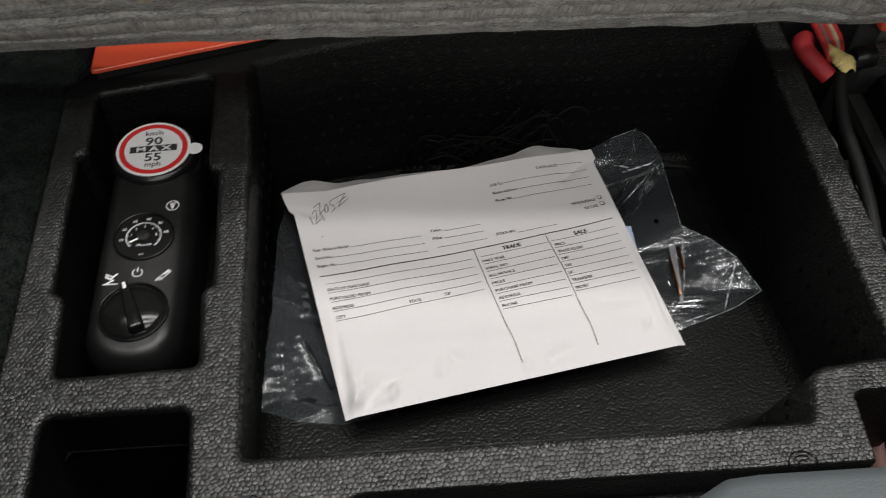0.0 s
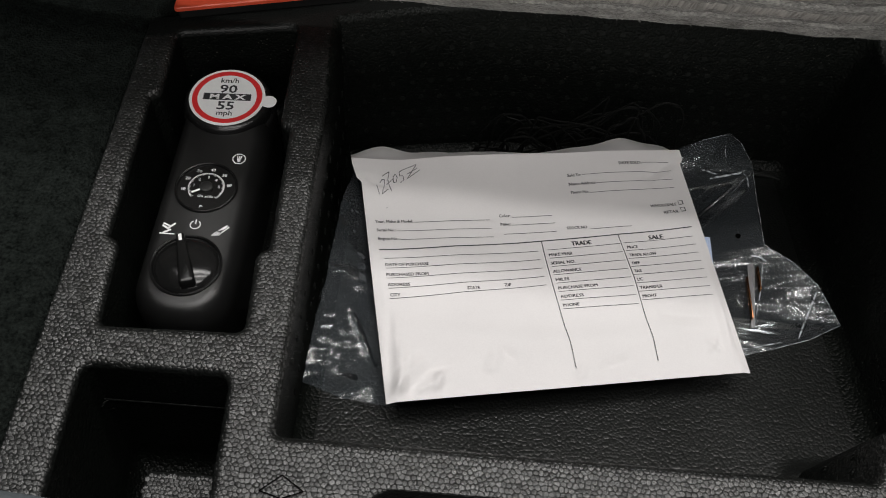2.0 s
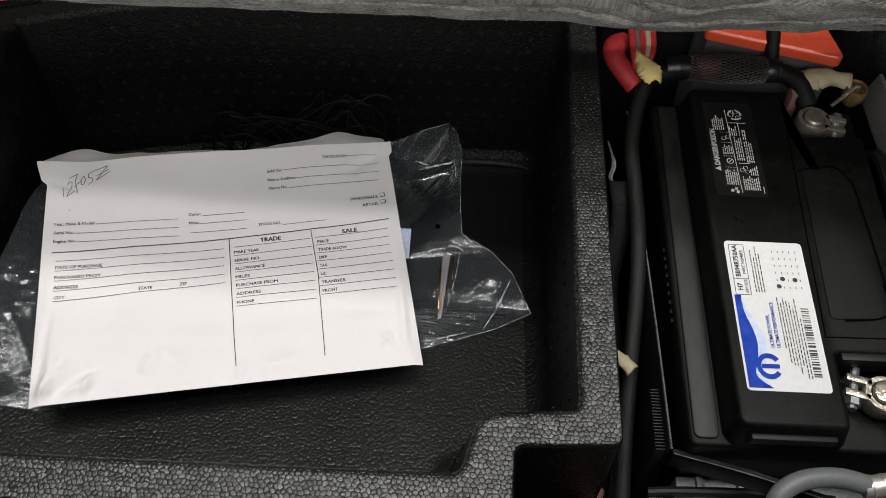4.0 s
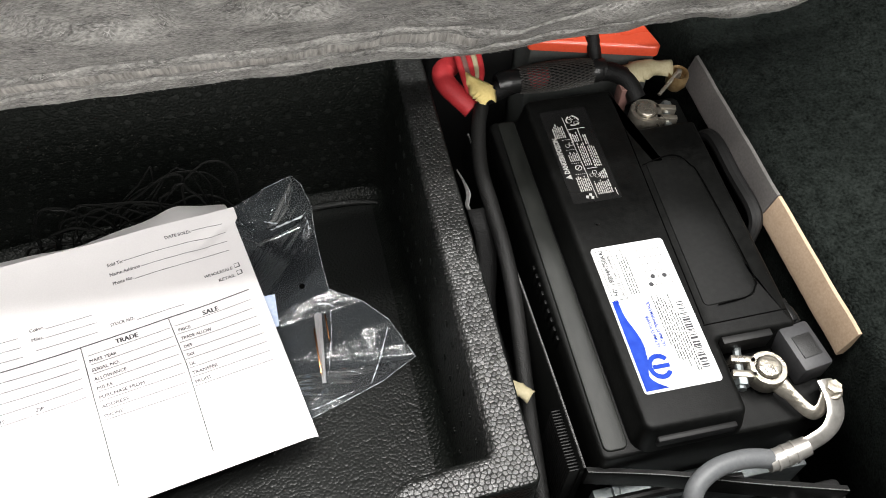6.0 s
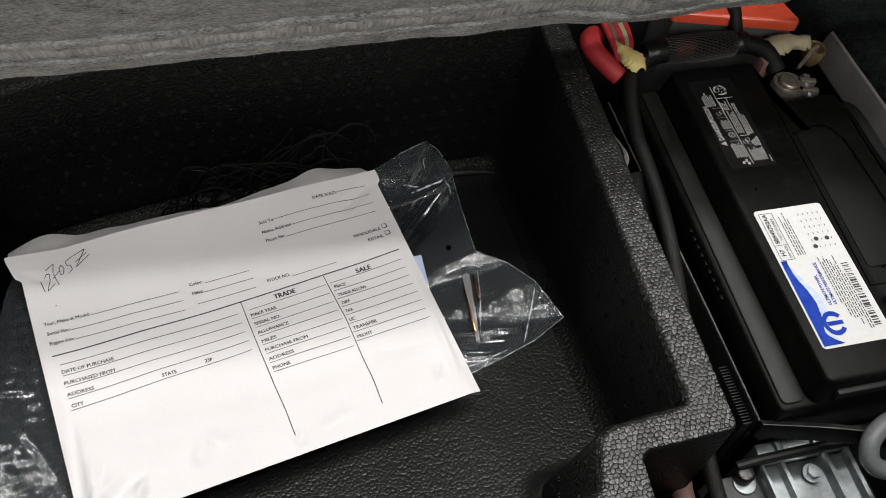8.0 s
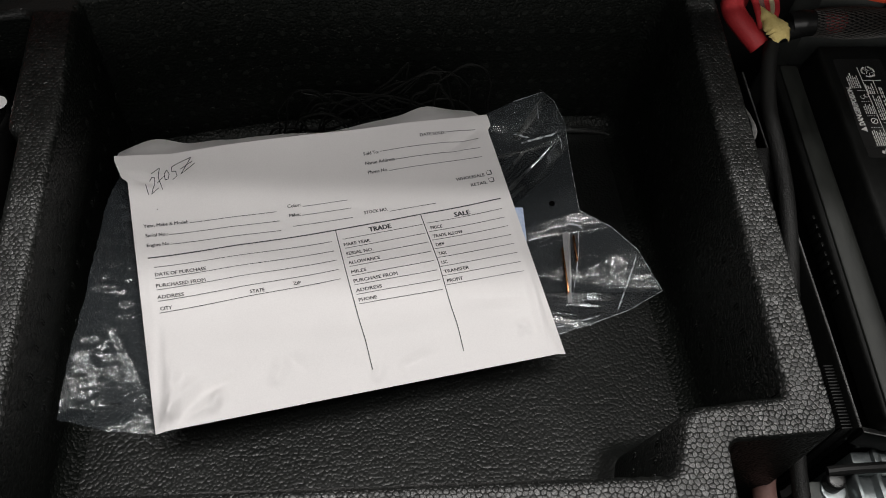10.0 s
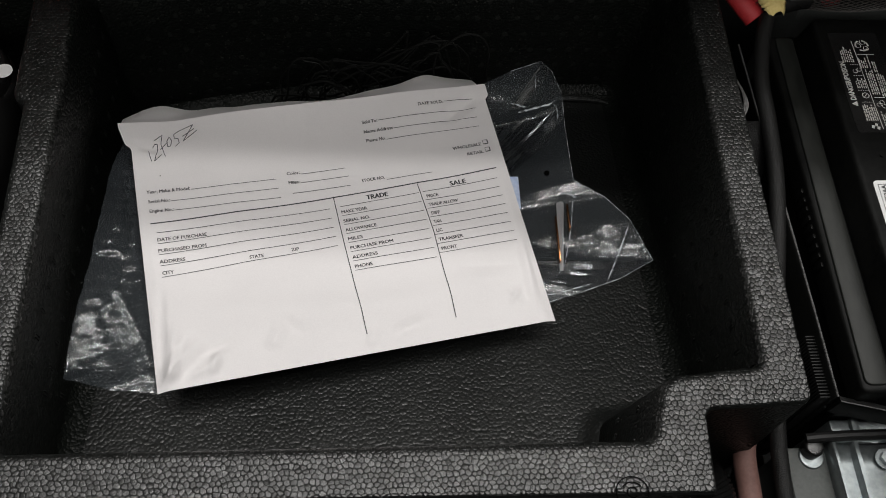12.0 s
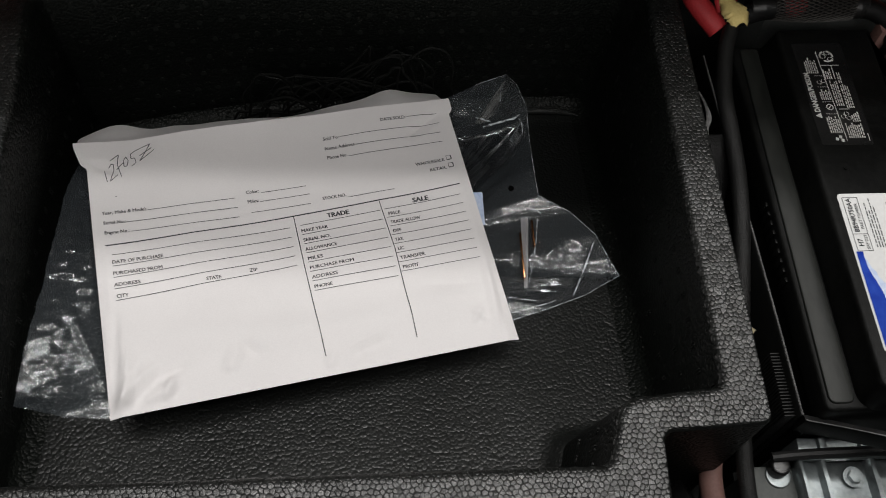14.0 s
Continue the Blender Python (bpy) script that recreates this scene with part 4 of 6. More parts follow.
for u, v in ((290.2, 171.3), (290.2, 163.5)):
    bm = bmesh.new()
    for a, b, w in (((0, 0), (4, 0), 0.0009), ((4, 0), (4, 4), 0.0009), ((4, 4), (0, 4), 0.0004), ((0, 4), (0, 0), 0.0004)):
        strip(bm, ((u + a[0]) / 1000, (v + a[1]) / 1000), ((u + b[0]) / 1000, (v + b[1]) / 1000), w, on_paper, 1)
    part("tick_box", bm, FORM_INK, envelope, sharp=180)
bm = bmesh.new()
STROKES = ["13.2,208.6 14.7,197.6", "16.5,211.3 18.6,213.6 20.8,213.2 19.8,206.8 17.1,197.7 23.3,203.2", "18.6,216.1 25.5,220.6 23.6,212.7 25.9,200.7", "22.4,208.9 29.1,213.4", "30.8,218.2 28.6,214.8 28.7,209.6 31.0,209.8 32.4,214.6 30.8,218.2", "38.6,222.6 34.7,220.2 34.7,216.1 37.6,216.2 38.2,211.9 34.6,208.9", "37.8,222.3 50.9,226.9 41.3,212.9 53.6,221.3", "41.4,217.5 51.5,223.2"]
for stroke in STROKES:
    pts = [tuple(float(c) / 1000 for c in q.split(",")) for q in stroke.split()]
    for a, b in zip(pts, pts[1:]):
        strip(bm, a, b, 0.0006, on_paper, 4)
strip(bm, (0.0195, 0.183), (0.0204, 0.1835), 0.0008, on_paper, 1)
part("handwriting", bm, PEN, envelope, "handwritten stock number in dark pen", sharp=180)
# ---- the clear plastic bag under the envelope ----
BAG = [(-0.150, 0.600, 0.105), (-0.158, 0.550, 0.120), (-0.160, 0.500, 0.130), (-0.161, 0.458, 0.133), (-0.163, 0.430, 0.125), (-0.1665, 0.372, 0.111), (-0.138, 0.370, 0.092), (-0.10, 0.370, 0.082), (0.0, 0.400, 0.068), (0.10, 0.425, 0.064), (0.17, 0.440, 0.066),
       (0.224, 0.452, 0.078), (0.255, 0.463, 0.078), (0.286, 0.481, 0.076), (0.270, 0.517, 0.082), (0.251, 0.539, 0.083), (0.2245, 0.553, 0.088), (0.2225, 0.575, 0.093), (0.221, 0.605, 0.096), (0.222, 0.640, 0.096), (0.216, 0.668, 0.093), (0.2085, 0.684, 0.088), (0.18, 0.674, 0.086), (0.15, 0.662, 0.082), (0.05, 0.625, 0.070), (-0.08, 0.600, 0.085)]
BAG_MID = Vector((0.05, 0.515, 0.066))


def zigzag(t):
    """A sharp-edged wave between -0.5 and 0.5."""
    return abs(t - math.floor(t) - 0.5) * 2 - 0.5


CRUSH = [(math.cos(t), math.sin(t), k, w) for t, k, w in ((0.35, 31, 0.4), (1.15, 24, 0.5), (1.9, 38, 0.35), (2.6, 27, 0.45), (0.8, 52, 0.14))]


def crush(x, y, seed):
    """Crumpled film: straight sharp folds in several ways, each strong in some places only."""
    h = 0.0
    for i, (cx, cy, k, w) in enumerate(CRUSH):
        here = max(0, noise.noise(Vector((x * 22 + i * 3.1, y * 22, seed + i))) + 0.25)
        bend = 0.35 * noise.noise(Vector((x * 30, y * 30, seed + 7 * i)))
        h += w * here * zigzag((x * cx + y * cy) * k + bend + seed * 0.37 * i)
    return h


def rungs(x, y):
    """Two rows of short welded ridges along the inner side of the bag."""
    h = 0.0
    for x0, slant in ((-0.151, 0.075), (-0.1325, 0.060)):
        across = (x - x0 - slant * (y - 0.465)) / 0.0065
        step = (y - 0.30) / 0.0107 - 0.15 * across
        near = abs(step - math.floor(step) - 0.5) * 0.0107
        here = max(0, 0.85 + 0.9 * noise.noise(Vector((x0 * 900, math.floor(step) * 0.83, 2))))
        h += here * math.exp(-across ** 4) * math.exp(-(near / 0.0021) ** 2)
    return h


def bag_sheet(sign, depth):
    pts = [Vector(p) for p in BAG]
    out = []
    for a, b in zip(pts, pts[1:] + pts[:1]):
        steps = max(2, int((b - a).length / 0.0026))
        for k in range(steps):
            p = a.lerp(b, k / steps)
            out.append(p + Vector((wobble(p, 120, 0.0012, 2), wobble(p, 120, 0.0012, 6), 0)))
    bm = bmesh.new()
    rings = []
    nr = 110
    for k in range(nr):
        f = 1 - k / nr
        ring = []
        for p in out:
            q = BAG_MID + (p - BAG_MID) * f
            low = tray_floor(q.x, q.y) + 0.003
            z = q.z if sign > 0 else low + (q.z - low) * max(0.15, f * 1.8 - 0.8)
            soft = min(1, (1 - f) * 9 + 0.15)
            fold = 0.0062 * crush(q.x, q.y, 1.3 + sign)
            inner = max(0, min(1, (-0.09 - q.x) * 25))
            if inner:
                fold += 0.0045 * crush(q.x * 1.3, q.y, 5.7 + sign) * inner
                fold += 0.0024 * rungs(q.x, q.y) * inner * (1 if sign > 0 else 0)
                fold += 0.0060 * max(0, 1 - abs(q.y - 0.383 - 0.12 * (q.x + 0.13)) / 0.008) * inner
                fold += 0.0050 * max(0, 1 - abs((q.x + 0.136) * 0.875 + (q.y - 0.439) * 0.484) / 0.004) * max(0, min(1, (0.445 - q.y) * 60)) * inner
                fold += 0.0030 * max(0, 1 - abs(q.y - 0.476) / 0.005) * max(0, min(1, (-0.143 - q.x) * 90)) * inner
            tip = math.exp(-((q.x - 0.275) ** 2 + (q.y - 0.485) ** 2) / 0.0012)
            mid = math.exp(-((q.x - 0.215) ** 2 + (q.y - 0.490) ** 2) / 0.0016)
            near = max(0, min(1, (-0.09 - q.x) * 25))
            z -= 0.006 * math.exp(-((q.y - 0.636 + 0.25 * (q.x - 0.2)) / 0.003) ** 2) * soft
            rel = Vector((q.x, q.y, 0)) - Vector((BL.x, BL.y, 0))
            u, v = rel.dot(EU), rel.dot(EV)
            sd = max(-u, u - EW, -v, v - EH)
            round_sd = math.hypot(sd, 0.012)
            top = (BL + EU * u + EV * v).z - 0.010 - 0.022 * min(1, (round_sd - sd) / 0.10) + 0.15 * (round_sd + sd)
            gap = max(0, 1 - abs(z - top) / 0.012)
            z = min(z, top) - 0.0028 * gap * gap
            clear = min(1, max(0, (sd + 0.001) / 0.006))
            z += fold * soft * depth * clear * min(1.0, 0.20 + 0.7 * tip + 0.30 * mid + 0.8 * near)
            ring.append((q.x, q.y, max(z, low)))
        rings.append(ring)
    loft(bm, rings, cap_last=True)
    return bm


bag = thing("plastic_bag", "crumpled clear plastic bag under the white envelope", "plastic bag", (0.05, 0.515, 0.045))
for nm, sign, depth in (("upper_film", 1, 1.0), ("lower_film", -1, 0.6)):
    film = part(nm, bag_sheet(sign, depth), FILM, bag, sharp=180)
    film.visible_shadow = False
top_film = next(c for c in bag.children if c.name.startswith("upper")).data
film_xyz = np.array([tuple(v.co + bag.location) for v in top_film.vertices])


def on_film(x, y, lift=0.0004):
    near = np.argsort((film_xyz[:, 0] - x) ** 2 + (film_xyz[:, 1] - y) ** 2)[:3]
    return Vector((x, y, float(film_xyz[near, 2].mean()) + lift))


def film_fold(x0, y0, turn, long, bend, thick):
    """A pinched fold of doubled film: a thin ridge, pale for its highlight, that wanders from its start."""
    bm = bmesh.new()
    pts, a = [], radians(turn)
    x, y = x0, y0
    for k in range(7):
        pts.append(on_film(x, y))
        a += radians(bend) / 6 + 0.12 * noise.noise(Vector((x * 90, y * 90, k)))
        x, y = x + math.cos(a) * long / 6, y + math.sin(a) * long / 6
    sweep(bm, pts, (thick * 0.3, thick, thick * 0.7, thick, thick * 0.6, thick, thick * 0.2), 6, 3, 0.0, 0.6)
    return part("fold", bm, FOLD, bag, "pinched fold in the film, its highlight put in as pale colour", sharp=180)


# ridges whose pale colour holds the bright streaks of the bag's creases
for x0, y0, turn, long, bend, thick in ((0.183, 0.6265, 10, 0.034, 14, 0.0012), (0.178, 0.641, 300, 0.016, 40, 0.0009), (0.2145, 0.632, 290, 0.018, -20, 0.0007), (0.269, 0.513, 247, 0.055, -12, 0.0008), (0.202, 0.669, 255, 0.020, 18, 0.0004), (0.212, 0.543, 10, 0.016, -50, 0.0009), (0.223, 0.536, 266, 0.060, -14, 0.0005), (0.194, 0.452, 0, 0.038, 10, 0.0006)):
    film_fold(x0, y0, turn, long, bend, thick)
bm = bmesh.new()
rim_pts = [Vector(p) for p in BAG[8:23]]
sweep(bm, [p + Vector((0, 0, 0.0003)) for p in rim_pts], 0.00025, 6, 1)
part("edge_seam", bm, FOLD, bag, "pale welded edge of the bag", sharp=180)
bm = bmesh.new()
hole_z = on_film(0.2025, 0.5615).z
disc(bm, 0.2025, 0.5615, hole_z, hole_z + 0.0012, 0.0024, 18)
part("punched_hole", bm, MARK, bag, "small round punched hole")

card = boxed("blue_card", 0.140, 0.1785, 0.530, 0.562, 0.0795, 0.0803, PALEBLUE)
tagged(card, "pale blue card corner inside the clear bag", "card")
# pale strip for a film fold, its orange reflection made as copper edges
leaflet = thing("folded_strip", "narrow pale folded strip in the bag, orange reflection put in as copper edges", "leaflet", (0.21, 0.5, 0.06))
bm = bmesh.new()
loft(bm, [[(0.2085 - 0.002 * f, 0.533 - 0.062 * f, 0.0830 - 0.006 * f), (0.2120 - 0.0035 * f, 0.533 - 0.062 * f, 0.0870 - 0.008 * f), (0.2150 - 0.0055 * f, 0.533 - 0.062 * f, 0.0830 - 0.006 * f)] for f in (0, 0.25, 0.5, 0.75, 1)], closed=False)
part("fold", bm, GREYPRINT, leaflet)
for x, y0, y1 in ((0.2068, 0.478, 0.520), (0.2178, 0.508, 0.532)):
    boxed("orange_glint", x - 0.0007, x + 0.0007, y0, y1, 0.078, 0.0835, COPPER, leaflet, 0.0003)


# ---- dark cord net behind the envelope ----
net = thing("cord_net", "tangled black cords at the rear of the foam tray", "cord net", (0.03, 0.68, 0.0))
rng = random.Random(5)
for k in range(34):
    x0 = -0.058 + 0.125 * rng.random()
    x1 = x0 + rng.uniform(0.05, 0.14)
    tall = rng.uniform(0.015, 0.075) if k % 3 else rng.uniform(0.07, 0.105)
    lean = rng.uniform(-0.03, 0.04)
    y0 = 0.664 + 0.032 * rng.random()
    loop = rng.uniform(-0.012, 0.012)
    pts = []
    for i in range(11):
        f = i / 10
        x = x0 + (x1 - x0) * f + lean * math.sin(math.pi * f) + loop * math.sin(2 * math.pi * f + k) + 0.003 * rng.uniform(-1, 1)
        y = min(0.706, y0 + 0.006 * math.sin(math.pi * f))
        high = tall * math.sin(math.pi * f) ** 0.7 * (1 + 0.12 * math.sin(5 * f + k))
        pts.append((x, y, tray_floor(x, y) + 0.006 + high + 0.003 * rng.uniform(-1, 1)))
    bm = bmesh.new()
    sweep(bm, pts, rng.uniform(0.0008, 0.0013), 6, 6)
    part("cord", bm, CORD, net)

# ---- the tyre inflator in its bay ----
inflator = thing("tyre_inflator", "black plastic tyre inflator unit with gauge, knob and bottle", "tyre inflator", (-0.26, 0.48, 0.0955))
ITOP = 0.182


def inf_part(name, bm, mat, parent=None, label="", sharp=35):
    return part(name, bm, mat, parent or inflator, label, sharp)


bm = bmesh.new()
outline = ccw(round_poly([(-0.2930, 0.3805, 0.034), (-0.2180, 0.3805, 0.034), (-0.2180, 0.600, 0.012), (-0.2930, 0.600, 0.012)], 10))
rings = [[(p.x, p.y, 0.096) for p in inset(outline, 0.004)], [(p.x, p.y, 0.150) for p in outline]]
for k in range(8):
    a = math.pi / 2 * k / 7
    rings.append([(p.x, p.y, 0.158 + (ITOP - 0.158) * math.sin(a)) for p in inset(outline, 0.014 * (1 - math.cos(a)))])
loft(bm, rings, True, True)
inf_part("body", bm, SATIN, label="satin black plastic housing with rounded end")
SX, SY, SZ = -0.2555, 0.5895, 0.1885
bm = bmesh.new()
disc(bm, SX, SY, 0.096, 0.176, 0.0385, 48, 0.004)
bottle = inf_part("bottle", bm, GLOSSY, label="glossy black sealant bottle")
bm = bmesh.new()
disc(bm, SX, SY, 0.1755, SZ - 0.0004, 0.0362, 56, 0.005)
inf_part("cap", bm, GLOSSY, bottle)


def ring_flat(bm, cx, cy, z, r0, r1, seg=56, a0=0.0, a1=2 * math.pi):
    full = a1 - a0 > 6.28
    n = seg if full else seg + 1
    pts = [[(cx + r * math.cos(a0 + (a1 - a0) * k / seg), cy + r * math.sin(a0 + (a1 - a0) * k / seg), z) for k in range(n)] for r in (r0, r1)]
    loft(bm, pts, closed=full)


# speed sticker, turned a little
ST = Matrix.Translation((SX, SY, 0)) @ Matrix.Rotation(radians(3), 4, "Z")


def st(x, y, h=0.0002):
    return ST @ Vector((x, y, SZ + h))


bm = bmesh.new()
disc(bm, SX, SY, SZ - 0.0003, SZ, 0.0315, 56)
disc(bm, SX + 0.0350, SY - 0.0015, SZ - 0.0003, SZ - 0.00005, 0.0066, 24)
sticker = inf_part("speed_sticker", bm, WHITE, label="round white speed limit sticker with red ring")
bm = bmesh.new()
ring_flat(bm, SX, SY, SZ + 0.0002, 0.0245, 0.0290)
inf_part("red_ring", bm, RED, sticker, sharp=180)
for words, size, dy, bold, wide in (("90", 0.0125, 0.0048, 0.00025, 1.2), ("55", 0.0125, -0.0140, 0.00025, 1.2), ("km/h", 0.0074, 0.0160, 0.0001, 1.05), ("mph", 0.0074, -0.0205, 0.0001, 1.05)):
    bm = bmesh.new()
    text_flat(bm, words, size, lambda x, y: st(x, y + dy), "CENTER", bold, wide)
    inf_part("speed_text", bm, INK, sticker, sharp=180)
bm = bmesh.new()
strip(bm, (-0.0198, 0.0), (0.0198, 0.0), 0.0074, st)
inf_part("black_band", bm, INK, sticker, sharp=180)
bm = bmesh.new()
text_flat(bm, "M A X", 0.0072, lambda x, y: st(x, y - 0.0026, 0.0004), "CENTER", 0.0003, 1.5)
inf_part("max_text", bm, WHITE, sticker, sharp=180)
# gauge
GX, GY = -0.2550, 0.4985
bm = bmesh.new()
loft(bm, [[(GX + r * math.cos(k * math.pi / 28), GY + r * math.sin(k * math.pi / 28), z) for k in range(56)] for r, z in ((0.0222, ITOP - 0.0010), (0.0226, ITOP + 0.0018), (0.0234, ITOP + 0.0024), (0.0242, ITOP + 0.0018), (0.0250, ITOP - 0.0010))])
gauge = inf_part("gauge_bezel", bm, GLOSSY, label="round pressure gauge with raised bezel")
bm = bmesh.new()
disc(bm, GX, GY, ITOP - 0.001, ITOP + 0.0004, 0.0226, 48)
inf_part("dial", bm, GLOSSY, gauge)


def dial_at(x, y):
    return Vector((GX + x, GY + y, ITOP + 0.0007))


A0, A1 = radians(225), radians(-45)
bm = bmesh.new()
for k in range(61):
    a = A0 + (A1 - A0) * k / 60
    r0 = 0.0128 if k % 5 else 0.0120
    strip(bm, (r0 * math.cos(a), r0 * math.sin(a)), (0.0140 * math.cos(a), 0.0140 * math.sin(a)), 0.00038, dial_at, 1)
ring_flat(bm, GX, GY, ITOP + 0.0007, 0.0138, 0.0142, 48, A1, A0)
inf_part("dial_scale", bm, WHITE, gauge, "white dial scale", sharp=180)


def figure(words, size, x0, y0):
    bm = bmesh.new()
    text_flat(bm, words, size, lambda x, y: dial_at(x0 + x, y0 + y), "CENTER")
    inf_part("dial_figure", bm, WHITE, gauge, sharp=180)


for k, s in enumerate(("10", "20", "30", "40", "50", "60")):
    a = A0 + (A1 - A0) * (k + 1) / 7.6
    figure(s, 0.0040, 0.0178 * math.cos(a), 0.0178 * math.sin(a) - 0.0015)
for k, s in enumerate(("1", "2", "3", "4", "5")):
    a = A0 + (A1 - A0) * (k + 1.3) / 6.6
    figure(s, 0.0037, 0.0100 * math.cos(a), 0.0100 * math.sin(a) - 0.0014)
figure("kPa x100", 0.0032, 0.001, -0.0100)
figure("psi", 0.0028, 0.0, -0.0190)
bm = bmesh.new()
strip(bm, (-0.0100, -0.0065), (-0.0022, -0.0018), 0.0018, lambda x, y: dial_at(x, y) + Vector((0, 0, 0.001)), 1)
inf_part("pointer", bm, WHITE, gauge, "white pointer", sharp=180)
bm = bmesh.new()
disc(bm, GX, GY, ITOP + 0.0004, ITOP + 0.0024, 0.0052, 24, 0.0006)
inf_part("pointer_hub", bm, PLASTIC, gauge)
# knob: a proud ring, a domed face and a bar grip
KX, KY = -0.2548, 0.4258
bm = bmesh.new()
loft(bm, [[(KX + r * math.cos(k * math.pi / 28), KY + r * math.sin(k * math.pi / 28), ITOP + z) for k in range(56)] for r, z in ((0.0270, -0.003), (0.0266, 0.0016), (0.0258, 0.0022), (0.0250, 0.0016), (0.0245, 0.0))])
knob = inf_part("knob_ring", bm, GLOSSY, label="proud ring round the selector knob")
bm = bmesh.new()
loft(bm, [[(KX + r * math.cos(k * math.pi / 28), KY + r * math.sin(k * math.pi / 28), ITOP + z) for k in range(56)] for r, z in ((0.0243, 0.0008), (0.0232, 0.0022), (0.0205, 0.0042), (0.0150, 0.0064), (0.0090, 0.0076), (0.0003, 0.0080))])
inf_part("knob_face", bm, BOWL, knob, "glossy domed knob face", sharp=60)
bm = bmesh.new()
turn = Matrix.Translation((KX, KY, 0)) @ Matrix.Rotation(radians(19), 4, "Z") @ Matrix.Translation((-KX, -KY, 0))
slab(bm, ccw(round_poly([(KX - 0.0062, KY - 0.0222, 0.003), (KX + 0.0062, KY - 0.0222, 0.003), (KX + 0.0030, KY + 0.0222, 0.002), (KX - 0.0030, KY + 0.0222, 0.002)], 4)), ITOP - 0.002, ITOP + 0.0125, 0.0024)
bmesh.ops.transform(bm, matrix=turn, verts=bm.verts)
inf_part("grip", bm, BOWL, knob)
bm = bmesh.new()
box(bm, KX - 0.0013, KX + 0.0013, KY + 0.0145, KY + 0.0205, ITOP + 0.0120, ITOP + 0.0129, 0.0003, m=turn)
inf_part("pointer_mark", bm, WHITE, knob, "white pointer mark")


# printed symbols
def top_at(x, y):
    return Vector((x, y, ITOP + 0.0004))


def symbol(draw):
    bm = bmesh.new()
    draw(bm)
    inf_part("printed_symbol", bm, WHITE, sharp=180)


def sym_power(bm):
    ring_flat(bm, -0.2558, 0.4625, ITOP + 0.0004, 0.0034, 0.0042, 28, radians(-235), radians(55))
    strip(bm, (-0.2558, 0.4630), (-0.2558, 0.4675), 0.0009, top_at, 1)


def sym_pump(bm):
    x, y = -0.2750, 0.4570
    strip(bm, (x - 0.0060, y - 0.0045), (x + 0.0055, y - 0.0045), 0.0011, top_at, 1)
    strip(bm, (x - 0.0035, y - 0.0040), (x + 0.0020, y - 0.0005), 0.0016, top_at, 1)
    strip(bm, (x + 0.0005, y - 0.0005), (x - 0.0050, y + 0.0030), 0.0016, top_at, 1)
    strip(bm, (x - 0.0010, y), (x + 0.0042, y + 0.0055), 0.0016, top_at, 1)
    strip(bm, (x - 0.0050, y + 0.0050), (x + 0.0010, y + 0.0025), 0.0012, top_at, 1)


def sym_spray(bm):
    x, y = -0.2355, 0.4585
    for k in range(4):
        strip(bm, (x - 0.0060 + 0.0016 * k, y - 0.0050 + 0.0002 * k), (x - 0.0028 + 0.0011 * k, y - 0.0008 - 0.0004 * k), 0.0007, top_at, 1)
    strip(bm, (x - 0.0015, y), (x + 0.0040, y + 0.0055), 0.0009, top_at, 1)
    strip(bm, (x + 0.0008, y - 0.0016), (x + 0.0058, y + 0.0040), 0.0009, top_at, 1)
    strip(bm, (x + 0.0005, y + 0.0010), (x + 0.0045, y + 0.0045), 0.0012, top_at, 1)


def sym_tyre(bm):
    x, y = -0.2350, 0.5295
    ring_flat(bm, x, y, ITOP + 0.0004, 0.0046, 0.0054, 24, radians(-25), radians(205))
    for a in (60, 90, 120):
        strip(bm, (x + 0.0008 * math.cos(radians(a)), y - 0.003), (x + 0.0036 * math.cos(radians(a)), y + 0.0032), 0.0009, top_at, 1)
    for sgn in (-1, 1):
        strip(bm, (x + sgn * 0.0046, y - 0.002), (x + sgn * 0.0024, y - 0.0045), 0.0008, top_at, 1)
    strip(bm, (x - 0.0026, y - 0.0046), (x + 0.0026, y - 0.0046), 0.0008, top_at, 1)


for draw in (sym_power, sym_pump, sym_spray, sym_tyre):
    symbol(draw)
inf_seam = bmesh.new()
strip(inf_seam, (0.0, 0.0), (0.0, 0.012), 0.0003, lambda x, y: Vector((-0.2555 + x, 0.3802 - 0.0002 + y * 0.28, 0.150 + y * 1.6)), 2)
inf_part("mould_seam", inf_seam, PLASTIC, sharp=180)

# ---- the battery and its box ----
battery = thing("car_battery", "black car battery with white label and warning sticker", "battery", (0.46, 0.49, 0.006))
BX0, BX1, BY0, BY1, BT = 0.384, 0.559, 0.331, 0.646, 0.193
bm = bmesh.new()
slab(bm, ccw(round_poly([(BX0 + 0.003, BY0 + 0.003, 0.006), (BX1 - 0.003, BY0 + 0.003, 0.006), (BX1 - 0.003, BY1 - 0.003, 0.006), (BX0 + 0.003, BY1 - 0.003, 0.006)])), 0.006, 0.146)
part("case", bm, CASE, battery)
bm = bmesh.new()
slab(bm, ccw(round_poly([(BX0, BY0, 0.006), (BX1, BY0, 0.006), (BX1, BY1, 0.006), (BX0, BY1, 0.006)])), 0.144, 0.166, 0.003)
part("lid", bm, CASE, battery, "moulded battery lid with side ledge")
bm = bmesh.new()
COVER = ccw(round_poly([(0.4105, 0.335, 0.008), (0.4845, 0.335, 0.005), (0.4855, 0.392, 0.003), (0.5475, 0.392, 0.004), (0.5475, 0.594, 0.004), (0.4900, 0.594, 0.003), (0.4900, 0.641, 0.004), (0.4105, 0.641, 0.006)]))
wide = inset(COVER, -0.004)
